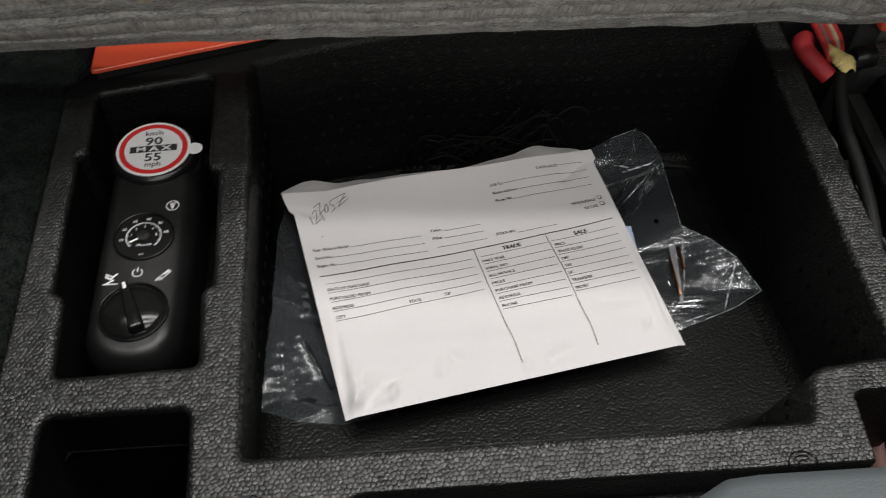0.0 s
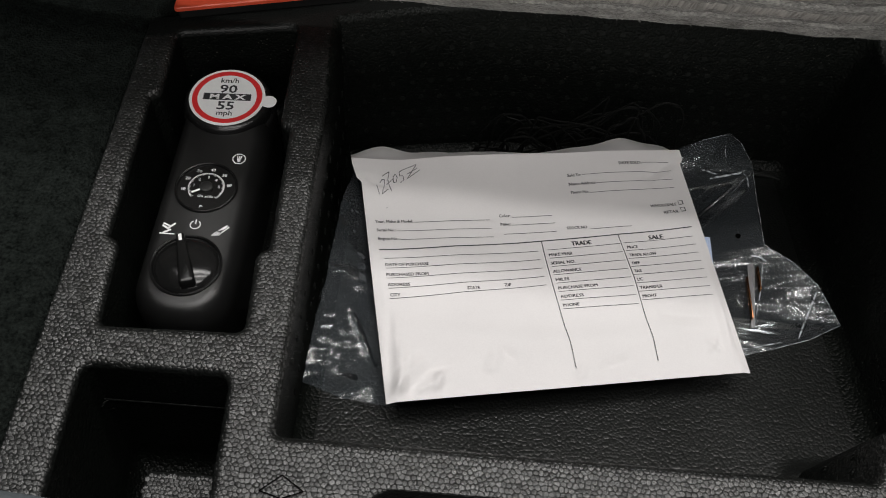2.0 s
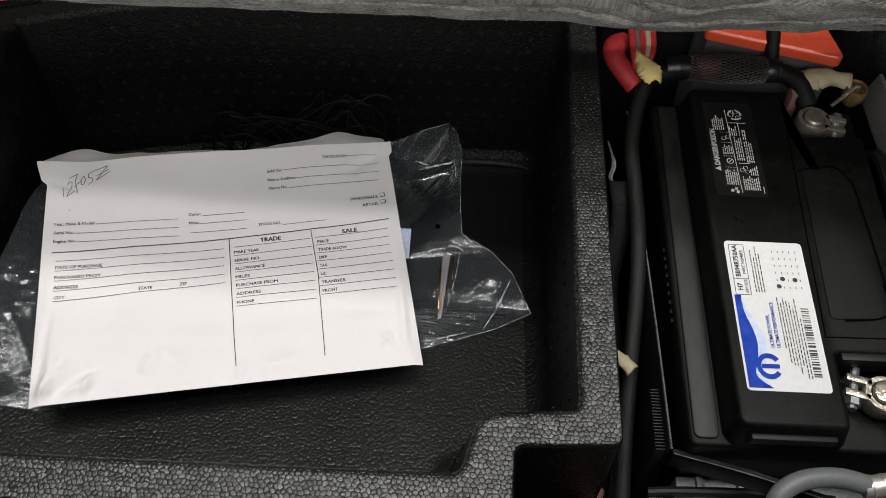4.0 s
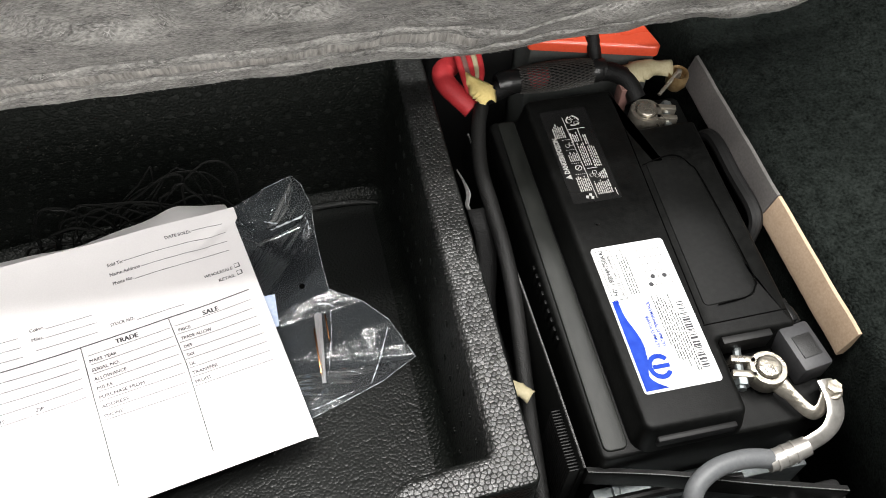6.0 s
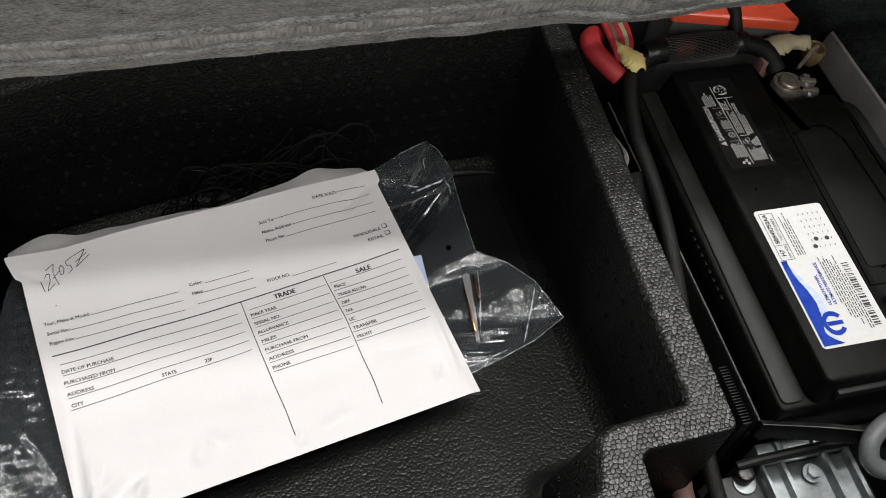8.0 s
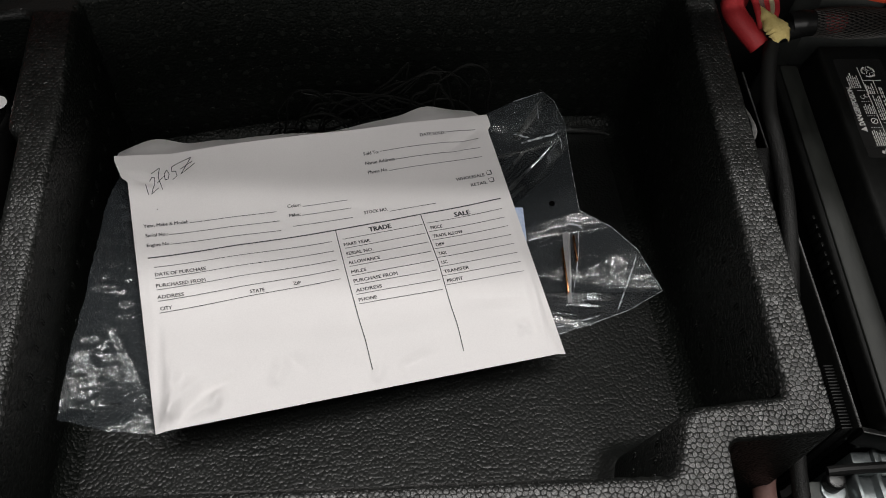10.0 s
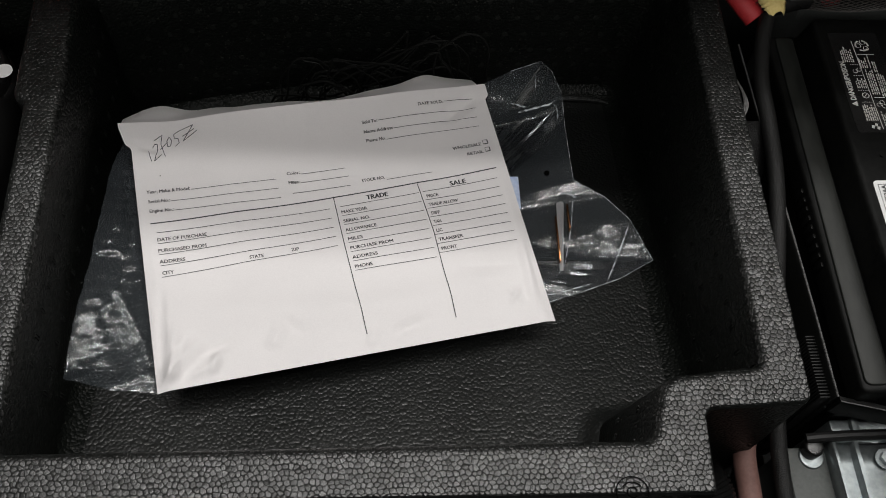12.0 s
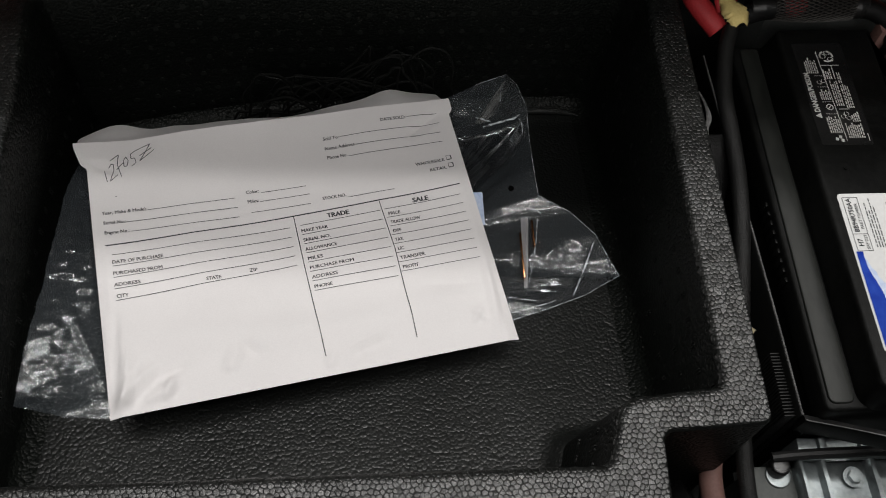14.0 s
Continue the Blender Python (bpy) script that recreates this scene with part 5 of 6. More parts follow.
rings = [[(p.x, p.y, 0.164) for p in wide], [(p.x, p.y, 0.170) for p in wide]]
for k in range(4):
    a = math.pi / 2 * k / 3
    rings.append([(p.x, p.y, BT - 0.004 + 0.004 * math.sin(a)) for p in inset(COVER, 0.004 * (1 - math.cos(a)))])
loft(bm, rings, True, True)
part("cover", bm, CASE, battery, "raised cover with cut-out terminal corners")
bm = bmesh.new()
slab(bm, ccw(round_poly([(0.4860, 0.4185, 0.004), (0.5310, 0.4205, 0.010), (0.5270, 0.5560, 0.012), (0.4900, 0.5560, 0.004)])), BT - 0.004, BT + 0.0008, 0.0006)
part("vent_plate", bm, CASE, battery, "shallow raised vent plate")
bm = bmesh.new()
slab(bm, ccw(round_poly([(0.3868, 0.336, 0.005), (0.4045, 0.336, 0.005), (0.4055, 0.642, 0.003), (0.3905, 0.642, 0.003)])), 0.1655, 0.1680, 0.0010)
part("side_ledge", bm, LEDGE, battery, "paler dusty side ledge")
bm = bmesh.new()
for pts in ([(0.4870, 0.5540), (0.5080, 0.5590), (0.5190, 0.5570), (0.5250, 0.5470), (0.5290, 0.5300), (0.5320, 0.4400), (0.5290, 0.4270), (0.5200, 0.4200), (0.4960, 0.4175)], [(0.4862, 0.5940), (0.4800, 0.4050)], [(0.4790, 0.4040), (0.5440, 0.4050)]):
    sweep(bm, [(x, y, BT + 0.0014 if 0.489 < x < 0.541 and 0.41 < y < 0.56 else BT + 0.0001) for x, y in pts], 0.0005, 6, 4)
part("cover_seam", bm, SEAM, battery, "thin moulded lines of the cover")
for k in range(9):
    boxed("rib", 0.3822, 0.3846, 0.430 + 0.008 * k, 0.434 + 0.008 * k, 0.146, 0.160, CASE, battery, 0.0006)
boxed("cover_slot", 0.4880, 0.5260, 0.3865, 0.3925, 0.176, BT + 0.0004, PAN, battery, 0.001)
boxed("front_grip", 0.420, 0.478, 0.3295, 0.3345, 0.174, 0.184, PAN, battery, 0.002)
bm = bmesh.new()
disc(bm, 0.4105 + 0.022, 0.505, BT, BT + 0.0012, 0.0016, 12)
part("moulding_pip", bm, CASE, battery)
# white label: u runs along +y, v towards -x
LX0, LX1, LY0, LY1, LZ = 0.4190, 0.4765, 0.3605, 0.4830, BT + 0.0004
bm = bmesh.new()
slab(bm, ccw(round_poly([(LX0, LY0, 0.003), (LX1, LY0, 0.003), (LX1, LY1, 0.003), (LX0, LY1, 0.003)])), BT - 0.0002, LZ)
label = part("label", bm, LABEL_FILM, battery, "white label with blue panel, bars of print and codes")


def lab(u, v, h=0.0003):
    """A point of the label: u metres up the label's length, v metres from its inner edge."""
    return Vector((LX0 + v, LY0 + u, LZ + h))


def lab_text(bm, words, size, u, v, bold=0.0, squeeze=1.0):
    text_flat(bm, words, size, lambda x, y: lab(u + x, v - y, 0.0004), "LEFT", bold, squeeze)


def blue_width(f):
    """Width of the blue sweep: a corner at the foot, a waist, a broad wave above."""
    return 0.0048 + 0.012 * max(0.0, 1 - f / 0.16) ** 1.6 + 0.0062 * math.sin(math.pi * min(1.0, f / 0.92)) ** 2 + 0.0006 * noise.noise(Vector((f * 14, 3, 0)))


bm = bmesh.new()
rows = []
for k in range(25):
    u = 0.002 + 0.073 * k / 24
    w = blue_width(k / 24)
    rows.append((lab(u, 0.0015), lab(u, 0.0015 + w)))
loft(bm, rows, closed=False)
part("blue_panel", bm, BLUE, label, sharp=180)
bm = bmesh.new()
rows = []
for k in range(25):
    u = 0.004 + 0.069 * k / 24
    w = blue_width((0.002 + 0.069 * k / 24) / 0.073) - 0.0004
    rows.append((lab(u, 0.0015 + w, 0.0004), lab(u, 0.0015 + w + 0.006 * math.sin(math.pi * (0.08 + 0.92 * k / 24)) + 0.0015 * noise.noise(Vector((k * 0.6, 0, 0))), 0.0004)))
loft(bm, rows, closed=False)
part("pale_panel", bm, PALEBLUE, label, sharp=180)
bm = bmesh.new()
ring_c = (0.0185, 0.0175)
pts = [[(ring_c[0] + r * math.cos(a), ring_c[1] + r * 0.9 * math.sin(a)) for a in (radians(125 + 290 * k / 30) for k in range(31))] for r in (0.0062, 0.0098)]
loft(bm, [[lab(u, v, 0.0006) for u, v in ring] for ring in pts], closed=False)
strip(bm, (0.0185, 0.0122), (0.0185, 0.0245), 0.0032, lambda u, v: lab(u, v, 0.0006), 2)
part("blue_mark", bm, BLUE, label, "plain round blue mark", sharp=180)
bm = bmesh.new()
lab_text(bm, "ULTIMATE POWER,", 0.0036, 0.033, 0.0235, 0.00006, 0.86)
lab_text(bm, "ULTIMATE PERFORMANCE.", 0.0036, 0.033, 0.0278, 0.00006, 0.86)
part("slogan", bm, BLUE, label, sharp=180)
bm = bmesh.new()
lab_text(bm, "BB94R750AA", 0.0050, 0.0905, 0.0085, 0.0001)
lab_text(bm, "PART NUMBER", 0.0032, 0.0930, 0.0125)
lab_text(bm, "H7", 0.0050, 0.0790, 0.0085, 0.0001)
lab_text(bm, "GRP SIZE", 0.0030, 0.0765, 0.0125)
for a, b in (((0.0755, 0.0030), (0.1190, 0.0030)), ((0.0755, 0.0140), (0.1190, 0.0140)), ((0.0755, 0.0030), (0.0755, 0.0140)), ((0.1190, 0.0030), (0.1190, 0.0140)), ((0.0890, 0.0030), (0.0890, 0.0140))):
    strip(bm, a, b, 0.0004, lab, 1)
rng = random.Random(3)
for v, u0, u1 in ((0.0180, 0.078, 0.115), (0.0200, 0.078, 0.108), (0.0220, 0.078, 0.118), (0.0240, 0.078, 0.112), (0.0315, 0.033, 0.074), (0.0335, 0.022, 0.070), (0.0355, 0.020, 0.074), (0.0375, 0.020, 0.072), (0.0395, 0.014, 0.070), (0.0415, 0.020, 0.066), (0.0435, 0.010, 0.074), (0.0455, 0.010, 0.058)):
    u = u0
    while u < u1:
        w = rng.uniform(0.0015, 0.0050)
        strip(bm, (u, v), (min(u + w, u1), v), 0.0007, lab, 1)
        u += w + 0.0009
u = 0.012
while u < 0.066:
    w = rng.choice((0.0004, 0.0008, 0.0013))
    strip(bm, (u, 0.0470), (u, 0.0525), w, lab, 1)
    u += w + rng.choice((0.0005, 0.0009, 0.0014))
for i in range(6):
    for j in range(5):
        strip(bm, (0.082 + 0.0062 * i, 0.0345 + 0.0042 * j), (0.0838 + 0.0062 * i, 0.0345 + 0.0042 * j), 0.0005, lab, 1)
part("label_print", bm, INK, label, "black print, bar code and grid", sharp=180)
bm = bmesh.new()
for u, v in ((0.0835, 0.0350), (0.0900, 0.0385), (0.0895, 0.0475)):
    pts = [lab(u + 0.0018 * math.cos(k), v + 0.0018 * math.sin(k), 0.0006) for k in (2 * math.pi * i / 18 for i in range(18))]
    bm.faces.new([bm.verts.new(p) for p in pts])
part("punch_dot", bm, INK, label, sharp=180)
# black warning sticker
WX0, WX1, WY0, WY1 = 0.4200, 0.4600, 0.526, 0.6245
bm = bmesh.new()
slab(bm, ccw(round_poly([(WX0, WY0, 0.002), (WX1, WY0, 0.002), (WX1, WY1, 0.002), (WX0, WY1, 0.002)])), BT - 0.0002, BT + 0.0003)
warning = part("warning_sticker", bm, GLOSSY, battery, "glossy black warning sticker with white print")


def warn(u, v, h=0.0005):
    return Vector((WX0 + v, WY0 + u, BT + h))


bm = bmesh.new()
text_flat(bm, "DANGER/POISON", 0.0060, lambda x, y: warn(0.0305 + x, 0.0065 - y), "LEFT", 0.0002, 0.80)
tri = [warn(0.0245, 0.0066), warn(0.0295, 0.0066), warn(0.0270, 0.0018)]
bm.faces.new([bm.verts.new(p) for p in tri])


def print_block(u0, u1, v0, v1, pitch=0.00165):
    """Rows of unreadable print as bars, ragged at the end."""
    v = v0
    while v < v1:
        u, stop = u0, u1 - rng.uniform(0, 0.004)
        while u < stop - 0.001:
            w = rng.uniform(0.0014, 0.0044)
            strip(bm, (u, v), (min(u + w, stop), v), 0.00088, warn, 1)
            u += w + 0.0007
        v += pitch


for block in ((0.011, 0.027, 0.0100, 0.0190), (0.042, 0.053, 0.0110, 0.0190), (0.068, 0.084, 0.0060, 0.0150), (0.036, 0.062, 0.0215, 0.0275), (0.062, 0.073, 0.0190, 0.0245), (0.006, 0.021, 0.0230, 0.0360), (0.021, 0.031, 0.0300, 0.0365), (0.034, 0.058, 0.0290, 0.0345), (0.058, 0.072, 0.0290, 0.0320)):
    print_block(*block)
for p, q in (((0.003, 0.0203), (0.090, 0.0175)), ((0.0330, 0.0215), (0.0330, 0.0300)), ((0.0760, 0.0185), (0.0760, 0.0330)), ((0.0760, 0.0265), (0.0620, 0.0265)), ((0.003, 0.0375), (0.010, 0.0375))):
    strip(bm, p, q, 0.0006, warn, 1)
for u in (0.0285, 0.0400, 0.0545, 0.0655):
    for k in range(5):
        strip(bm, (u, 0.0105 + 0.0018 * k), (u, 0.0116 + 0.0018 * k), 0.0005, warn, 1)


def arc_sign(u, v, r, spans):
    for a0, a1 in spans:
        pts = [[(u + q * math.cos(a), v + q * math.sin(a)) for a in (radians(a0 + (a1 - a0) * k / 8) for k in range(9))] for q in (r * 0.76, r)]
        loft(bm, [[warn(*p) for p in ring] for ring in pts], closed=False)


# barred ring, goggles, three-arrow signs and small droplets
arc_sign(0.0475 - 0.0125, 0.0150, 0.0030, ((0, 360),))
strip(bm, (0.0330, 0.0132), (0.0370, 0.0168), 0.0006, warn, 1)
for u, v in ((0.0590, 0.0130), (0.0605, 0.0165)):
    arc_sign(u, v, 0.0020, ((20, 330),))
for u, v, r in ((0.0260, 0.0232, 0.0019), (0.0285, 0.0262, 0.0019), (0.0245, 0.0272, 0.0019), (0.0850, 0.0222, 0.0024), (0.0885, 0.0262, 0.0024), (0.0820, 0.0278, 0.0024)):
    arc_sign(u, v, r, ((0, 150), (180, 330)))
arc_sign(0.0850, 0.0252, 0.0058, ((10, 95), (130, 215), (250, 335)))
for u, v in ((0.0052, 0.0125), (0.0070, 0.0155), (0.0040, 0.0165)):
    strip(bm, (u - 0.0013, v), (u + 0.0013, v + 0.0008), 0.0022, warn, 1)
part("warning_print", bm, STICKER_PRINT, warning, "white warning words, bars and round signs", sharp=180)


def terminal(cx, cy, zt, turn, name):
    """A battery post with its clamp, bolt and nut."""
    m = Matrix.Translation((cx, cy, 0)) @ Matrix.Rotation(turn, 4, "Z") @ Matrix.Translation((-cx, -cy, 0))
    bm = bmesh.new()
    disc(bm, cx, cy, 0.164, zt, 0.0088, 24, 0.0015)
    post = part(name, bm, LEAD, battery, "tarnished metal battery post")
    bm = bmesh.new()
    seg = 28
    loft(bm, [[(cx + r * math.cos(2 * math.pi * k / seg), cy + r * math.sin(2 * math.pi * k / seg), z) for k in range(seg)] for r, z in ((0.0095, zt - 0.003), (0.0130, zt - 0.003), (0.0138, zt - 0.005), (0.0138, zt - 0.016), (0.0125, zt - 0.018))])
    box(bm, cx - 0.026, cx - 0.008, cy - 0.0085, cy - 0.0030, zt - 0.016, zt - 0.003, 0.001, m=m)
    box(bm, cx - 0.026, cx - 0.008, cy + 0.0030, cy + 0.0085, zt - 0.016, zt - 0.003, 0.001, m=m)
    part("clamp", bm, LEAD, post)
    bm = bmesh.new()
    sweep(bm, [m @ Vector((cx - 0.019, cy - 0.016, zt - 0.009)), m @ Vector((cx - 0.019, cy + 0.017, zt - 0.009))], 0.0032, 8, 4)
    hexagon = [Vector((cx - 0.019 + 0.0055 * math.cos(k * math.pi / 3), zt - 0.009 + 0.0055 * math.sin(k * math.pi / 3))) for k in range(6)]
    loft(bm, [[m @ Vector((p.x, cy + y, p.y)) for p in hexagon] for y in (-0.0135, -0.0085)], True, True)
    part("clamp_bolt", bm, STEEL, post)
    return post


terminal(0.5155, 0.3660, 0.189, radians(-16), "post")
terminal(0.5120, 0.6120, 0.195, radians(165), "post")

# box around the battery
tray = thing("battery_box", "black ribbed plastic battery box around the battery", "battery box", (0.46, 0.49, PANZ))
boxed("base", 0.374, 0.566, 0.318, 0.655, PANZ, 0.0055, PAN, tray, 0.003)
bm = bmesh.new()
path_w = [(0.3765, 0.3345), (0.3755, 0.40), (0.3735, 0.48), (0.371, 0.56), (0.369, 0.652)]
loft(bm, [[(x - 0.003, y, 0.0), (x - 0.0035, y, 0.146), (x - 0.002, y, 0.1485), (x, y, 0.1485), (x + 0.0006, y, 0.146), (x + 0.001, y, 0.0)] for x, y in path_w], True, True)
part("side_wall", bm, CASE, tray, "thin upright black wall")
bm = bmesh.new()
sweep(bm, [(x - 0.001, y, 0.1488) for x, y in path_w], 0.0006, 6, 60, 0.45)
part("bright_lip", bm, PALE_PLASTIC, tray, "pale edge of the box wall")
bm = bmesh.new()
path_f = [(0.3765, 0.3335), (0.43, 0.320), (0.49, 0.301), (0.552, 0.283)]
loft(bm, [[(x, y - 0.0025, 0.126), (x, y - 0.003, 0.146), (x, y - 0.0015, 0.1485), (x, y + 0.0015, 0.1485), (x, y + 0.002, 0.126)] for x, y in path_f], True, True)
part("front_bar", bm, CASE, tray, "black bar across the front of the battery")
bm = bmesh.new()
sweep(bm, [(x, y - 0.0022, 0.1488) for x, y in path_f], 0.0004, 6, 50, 0.45)
part("bar_edge", bm, PALE_PLASTIC, tray)
for k in range(20):
    boxed("rib", 0.3655, 0.3735, 0.336 + 0.0024 * k, 0.3373 + 0.0024 * k, 0.02, 0.143, PAN, tray, 0.0006)

# ---- metal bracket and module ahead of the battery ----
bracket = thing("steel_bracket", "bright galvanised steel bracket bolted ahead of the battery", "bracket", (0.43, 0.28, PANZ))
bm = bmesh.new()
prof = [(0.3835, 0.088), (0.3835, 0.1060), (0.3845, 0.1075), (0.3865, 0.1075), (0.3880, 0.1015), (0.3985, 0.1010), (0.4000, 0.1075), (0.4030, 0.1075), (0.4045, 0.0985), (0.4340, 0.0985), (0.4358, 0.1075), (0.4392, 0.1075), (0.4408, 0.1015), (0.4520, 0.1015), (0.4535, 0.1080), (0.4570, 0.1080), (0.4585, 0.1000), (0.4600, 0.092)]
loft(bm, [[(x + (y - 0.32) * -0.02, y, z) for x, z in prof] for y in (0.3165, 0.300, 0.270, 0.225)], closed=False)
box(bm, 0.384, 0.458, 0.3150, 0.3168, 0.092, 0.1085, 0.0006)
plate = part("plate", bm, STEEL, bracket, sharp=50)
plate.modifiers.new("thick", "SOLIDIFY").thickness = 0.002
bm = bmesh.new()
disc(bm, 0.4235, 0.303, 0.1008, 0.1022, 0.0075, 24)
disc(bm, 0.4235, 0.303, 0.1020, 0.1062, 0.0050, 6)
part("bolt", bm, STEEL, bracket)
boxed("stand", 0.395, 0.470, 0.235, 0.310, PANZ, 0.0935, PAN, bracket, 0.003)
bm = bmesh.new()
disc(bm, 0.3725, 0.308, 0.0935, 0.0955, 0.0092, 28, 0.001)
washer = part("washer", bm, STEEL, bracket, "round steel washer on a black stud")
bm = bmesh.new()
disc(bm, 0.3715, 0.312, 0.0958, 0.1065, 0.0070, 20, 0.002)
part("stud_cap", bm, GLOSSY, washer)
boxed("stud_stand", 0.354, 0.386, 0.240, 0.316, PANZ, 0.0935, PRIMER, bracket, 0.004, "grey primed sheet metal")
strap_b = thing("steel_tray", "flat galvanised steel shelf under the battery bar", "bracket", (0.47, 0.30, PANZ))
bm = bmesh.new()
box(bm, 0.388, 0.556, 0.3175, 0.3325, PANZ, 0.103, 0.0015)
box(bm, 0.402, 0.408, 0.3165, 0.3335, 0.098, 0.1075, 0.0015)
box(bm, 0.432, 0.438, 0.3165, 0.3335, 0.098, 0.1075, 0.0015)
part("shelf", bm, STEEL, strap_b)
bm = bmesh.new()
sweep(bm, [(0.366, 0.318, 0.106), (0.383, 0.3185, 0.1085), (0.42, 0.319, 0.1095), (0.462, 0.319, 0.1095), (0.50, 0.317, 0.108)], 0.0038, 10)
tagged(part("black_hose", bm, PAN), "thin black hose across the steel bracket", "hose")
module = thing("junction_module", "dark junction module with pale ribs beneath the cable lug", "module", (0.52, 0.27, PANZ))
boxed("housing", 0.486, 0.566, 0.232, 0.300, PANZ, 0.118, PLASTIC, module, 0.004)
for k in range(3):
    boxed("rib", 0.520 + 0.014 * k, 0.525 + 0.014 * k, 0.240, 0.292, 0.117, 0.1215, GREYPRINT, module, 0.001)


# ---- cables ----
def cable(name, label, pts, r, mat, seg=12, ribs=0.0, steps=10):
    bm = bmesh.new()
    sweep(bm, pts, r, seg, steps, ribs)
    return tagged(part(name, bm, mat, sharp=80), label, "cable")


cable("braided_cable", "thick black braided cable beside the battery", [(0.374, 0.640, 0.194), (0.366, 0.618, 0.192), (0.359, 0.580, 0.187), (0.360, 0.545, 0.180), (0.3625, 0.51, 0.167), (0.362, 0.47, 0.150), (0.355, 0.40, 0.125), (0.350, 0.34, 0.105), (0.348, 0.30, 0.095), (0.349, 0.22, 0.08)], 0.0062, BRAID, ribs=0.03, steps=30)
cable("black_cable", "thin black cable in the gap beside the foam", [(0.345, 0.60, 0.12), (0.347, 0.52, 0.115), (0.344, 0.44, 0.10), (0.343, 0.36, 0.07), (0.335, 0.30, 0.04)], 0.006, BLACKWIRE)
cable("red_cable", "red ribbed cable sleeve by the foam rim", [(0.368, 0.646, 0.186), (0.358, 0.657, 0.192), (0.350, 0.670, 0.196), (0.350, 0.684, 0.196), (0.360, 0.696, 0.190)], 0.0090, REDWIRE, ribs=0.05, steps=14)
for k in range(5):
    cable("red_wire", "red insulated wire of the bundle", [(0.3665 + 0.0012 * k, 0.652, 0.199), (0.3640 + 0.0040 * k, 0.668, 0.206), (0.3640 + 0.0048 * k, 0.705, 0.206)], 0.0029, REDWIRE if k % 2 == 0 else (PINK, OLDTAPE)[k // 2])
mesh_cable = thing("mesh_sleeve_cable", "red and black wires in black mesh sleeve over the battery end", "cable", (0.44, 0.66, 0.19))
SPINE = [(0.372, 0.652, 0.188), (0.392, 0.656, 0.194), (0.412, 0.660, 0.197), (0.445, 0.660, 0.198), (0.472, 0.660, 0.199), (0.487, 0.658, 0.199)]
bm = bmesh.new()
sweep(bm, SPINE, (0.0075, 0.0085, 0.0095, 0.0100, 0.0085, 0.008), 14)
part("core", bm, BLACKWIRE, mesh_cable)
bm = bmesh.new()
sweep(bm, [(0.4125, 0.660, 0.1975), (0.422, 0.660, 0.1985), (0.434, 0.660, 0.1988), (0.446, 0.660, 0.1975)], (0.006, 0.0100, 0.0098, 0.006), 12)
part("red_core", bm, DULLRED, mesh_cable, "red wires behind the mesh")
bm = bmesh.new()
for k in range(56):
    way = 1 if k % 2 else -1
    pts = []
    for i in range(9):
        f = i / 8
        x = 0.411 + 0.066 * f
        r = 0.0108 + 0.0018 * math.sin(math.pi * f)
        a = 2 * math.pi * (k // 2) / 28 + way * 1.9 * f
        pts.append((x, 0.660 + r * math.cos(a), 0.198 + r * math.sin(a)))
    sweep(bm, pts, 0.00050, 5, 3)
part("mesh_sleeve", bm, MESHED, mesh_cable, "woven black plastic mesh")
for x0, x1, r in ((0.392, 0.4125, 0.0108), (0.474, 0.489, 0.0104)):
    bm = bmesh.new()
    sweep(bm, [(x0, 0.659, 0.197), ((x0 + x1) / 2, 0.660, 0.1978), (x1, 0.660, 0.198)], (r * 0.9, r, r * 0.92), 14)
    part("tape_band", bm, SATIN, mesh_cable, "glossy black tape band")
cable("battery_lead", "black lead bending down to the battery post", [(0.485, 0.659, 0.197), (0.495, 0.655, 0.198), (0.505, 0.645, 0.196), (0.511, 0.630, 0.187)], 0.0082, BLACKWIRE)
cable("upright_lead", "black lead rising behind the battery", [(0.482, 0.664, 0.200), (0.483, 0.690, 0.218), (0.484, 0.716, 0.223)], 0.006, BLACKWIRE)


def tape(name, pts, widths, arch, label, mat=TAPE, seed=1.0):
    """A crumpled strip of tape along a path, arched across its width."""
    path = smooth_path(pts, 5)
    bm = bmesh.new()
    rows = []
    for i, c in enumerate(path):
        way = (path[min(i + 1, len(path) - 1)] - path[max(i - 1, 0)]).normalized()
        side = way.cross(Vector((0, 0, 1))).normalized()
        w = float(np.interp(i / 5, range(len(widths)), widths)) * (1 + 0.25 * noise.noise(Vector((i * 0.9, seed, 3))))
        row = []
        for k in range(-4, 5):
            q = c + side * (w * k / 4) - Vector((0, 0, arch * (k / 4) ** 2))
            row.append(q + Vector((wobble(q, 130, 0.0012, seed), wobble(q, 130, 0.0012, seed + 3), wobble(q, 110, 0.0022, seed + 6))))
        rows.append(row)
    loft(bm, rows, closed=False)
    ob = part(name, bm, mat, sharp=40)
    ob.modifiers.new("thick", "SOLIDIFY").thickness = 0.0006
    return tagged(ob, label, "tape")


tape("yellow_tape", [(0.3655, 0.670, 0.208), (0.3690, 0.661, 0.210), (0.3740, 0.652, 0.210), (0.3780, 0.644, 0.208), (0.3800, 0.637, 0.203)], (0.003, 0.0055, 0.010, 0.0105, 0.006), 0.006, "crumpled yellow cloth tape round the cables")
tape("yellow_tape", [(0.340, 0.410, 0.151), (0.346, 0.402, 0.152), (0.353, 0.394, 0.150)], (0.0015, 0.005, 0.0065), 0.002, "small yellowed tape flag in the gap beside the foam", OLDTAPE, 5.0)
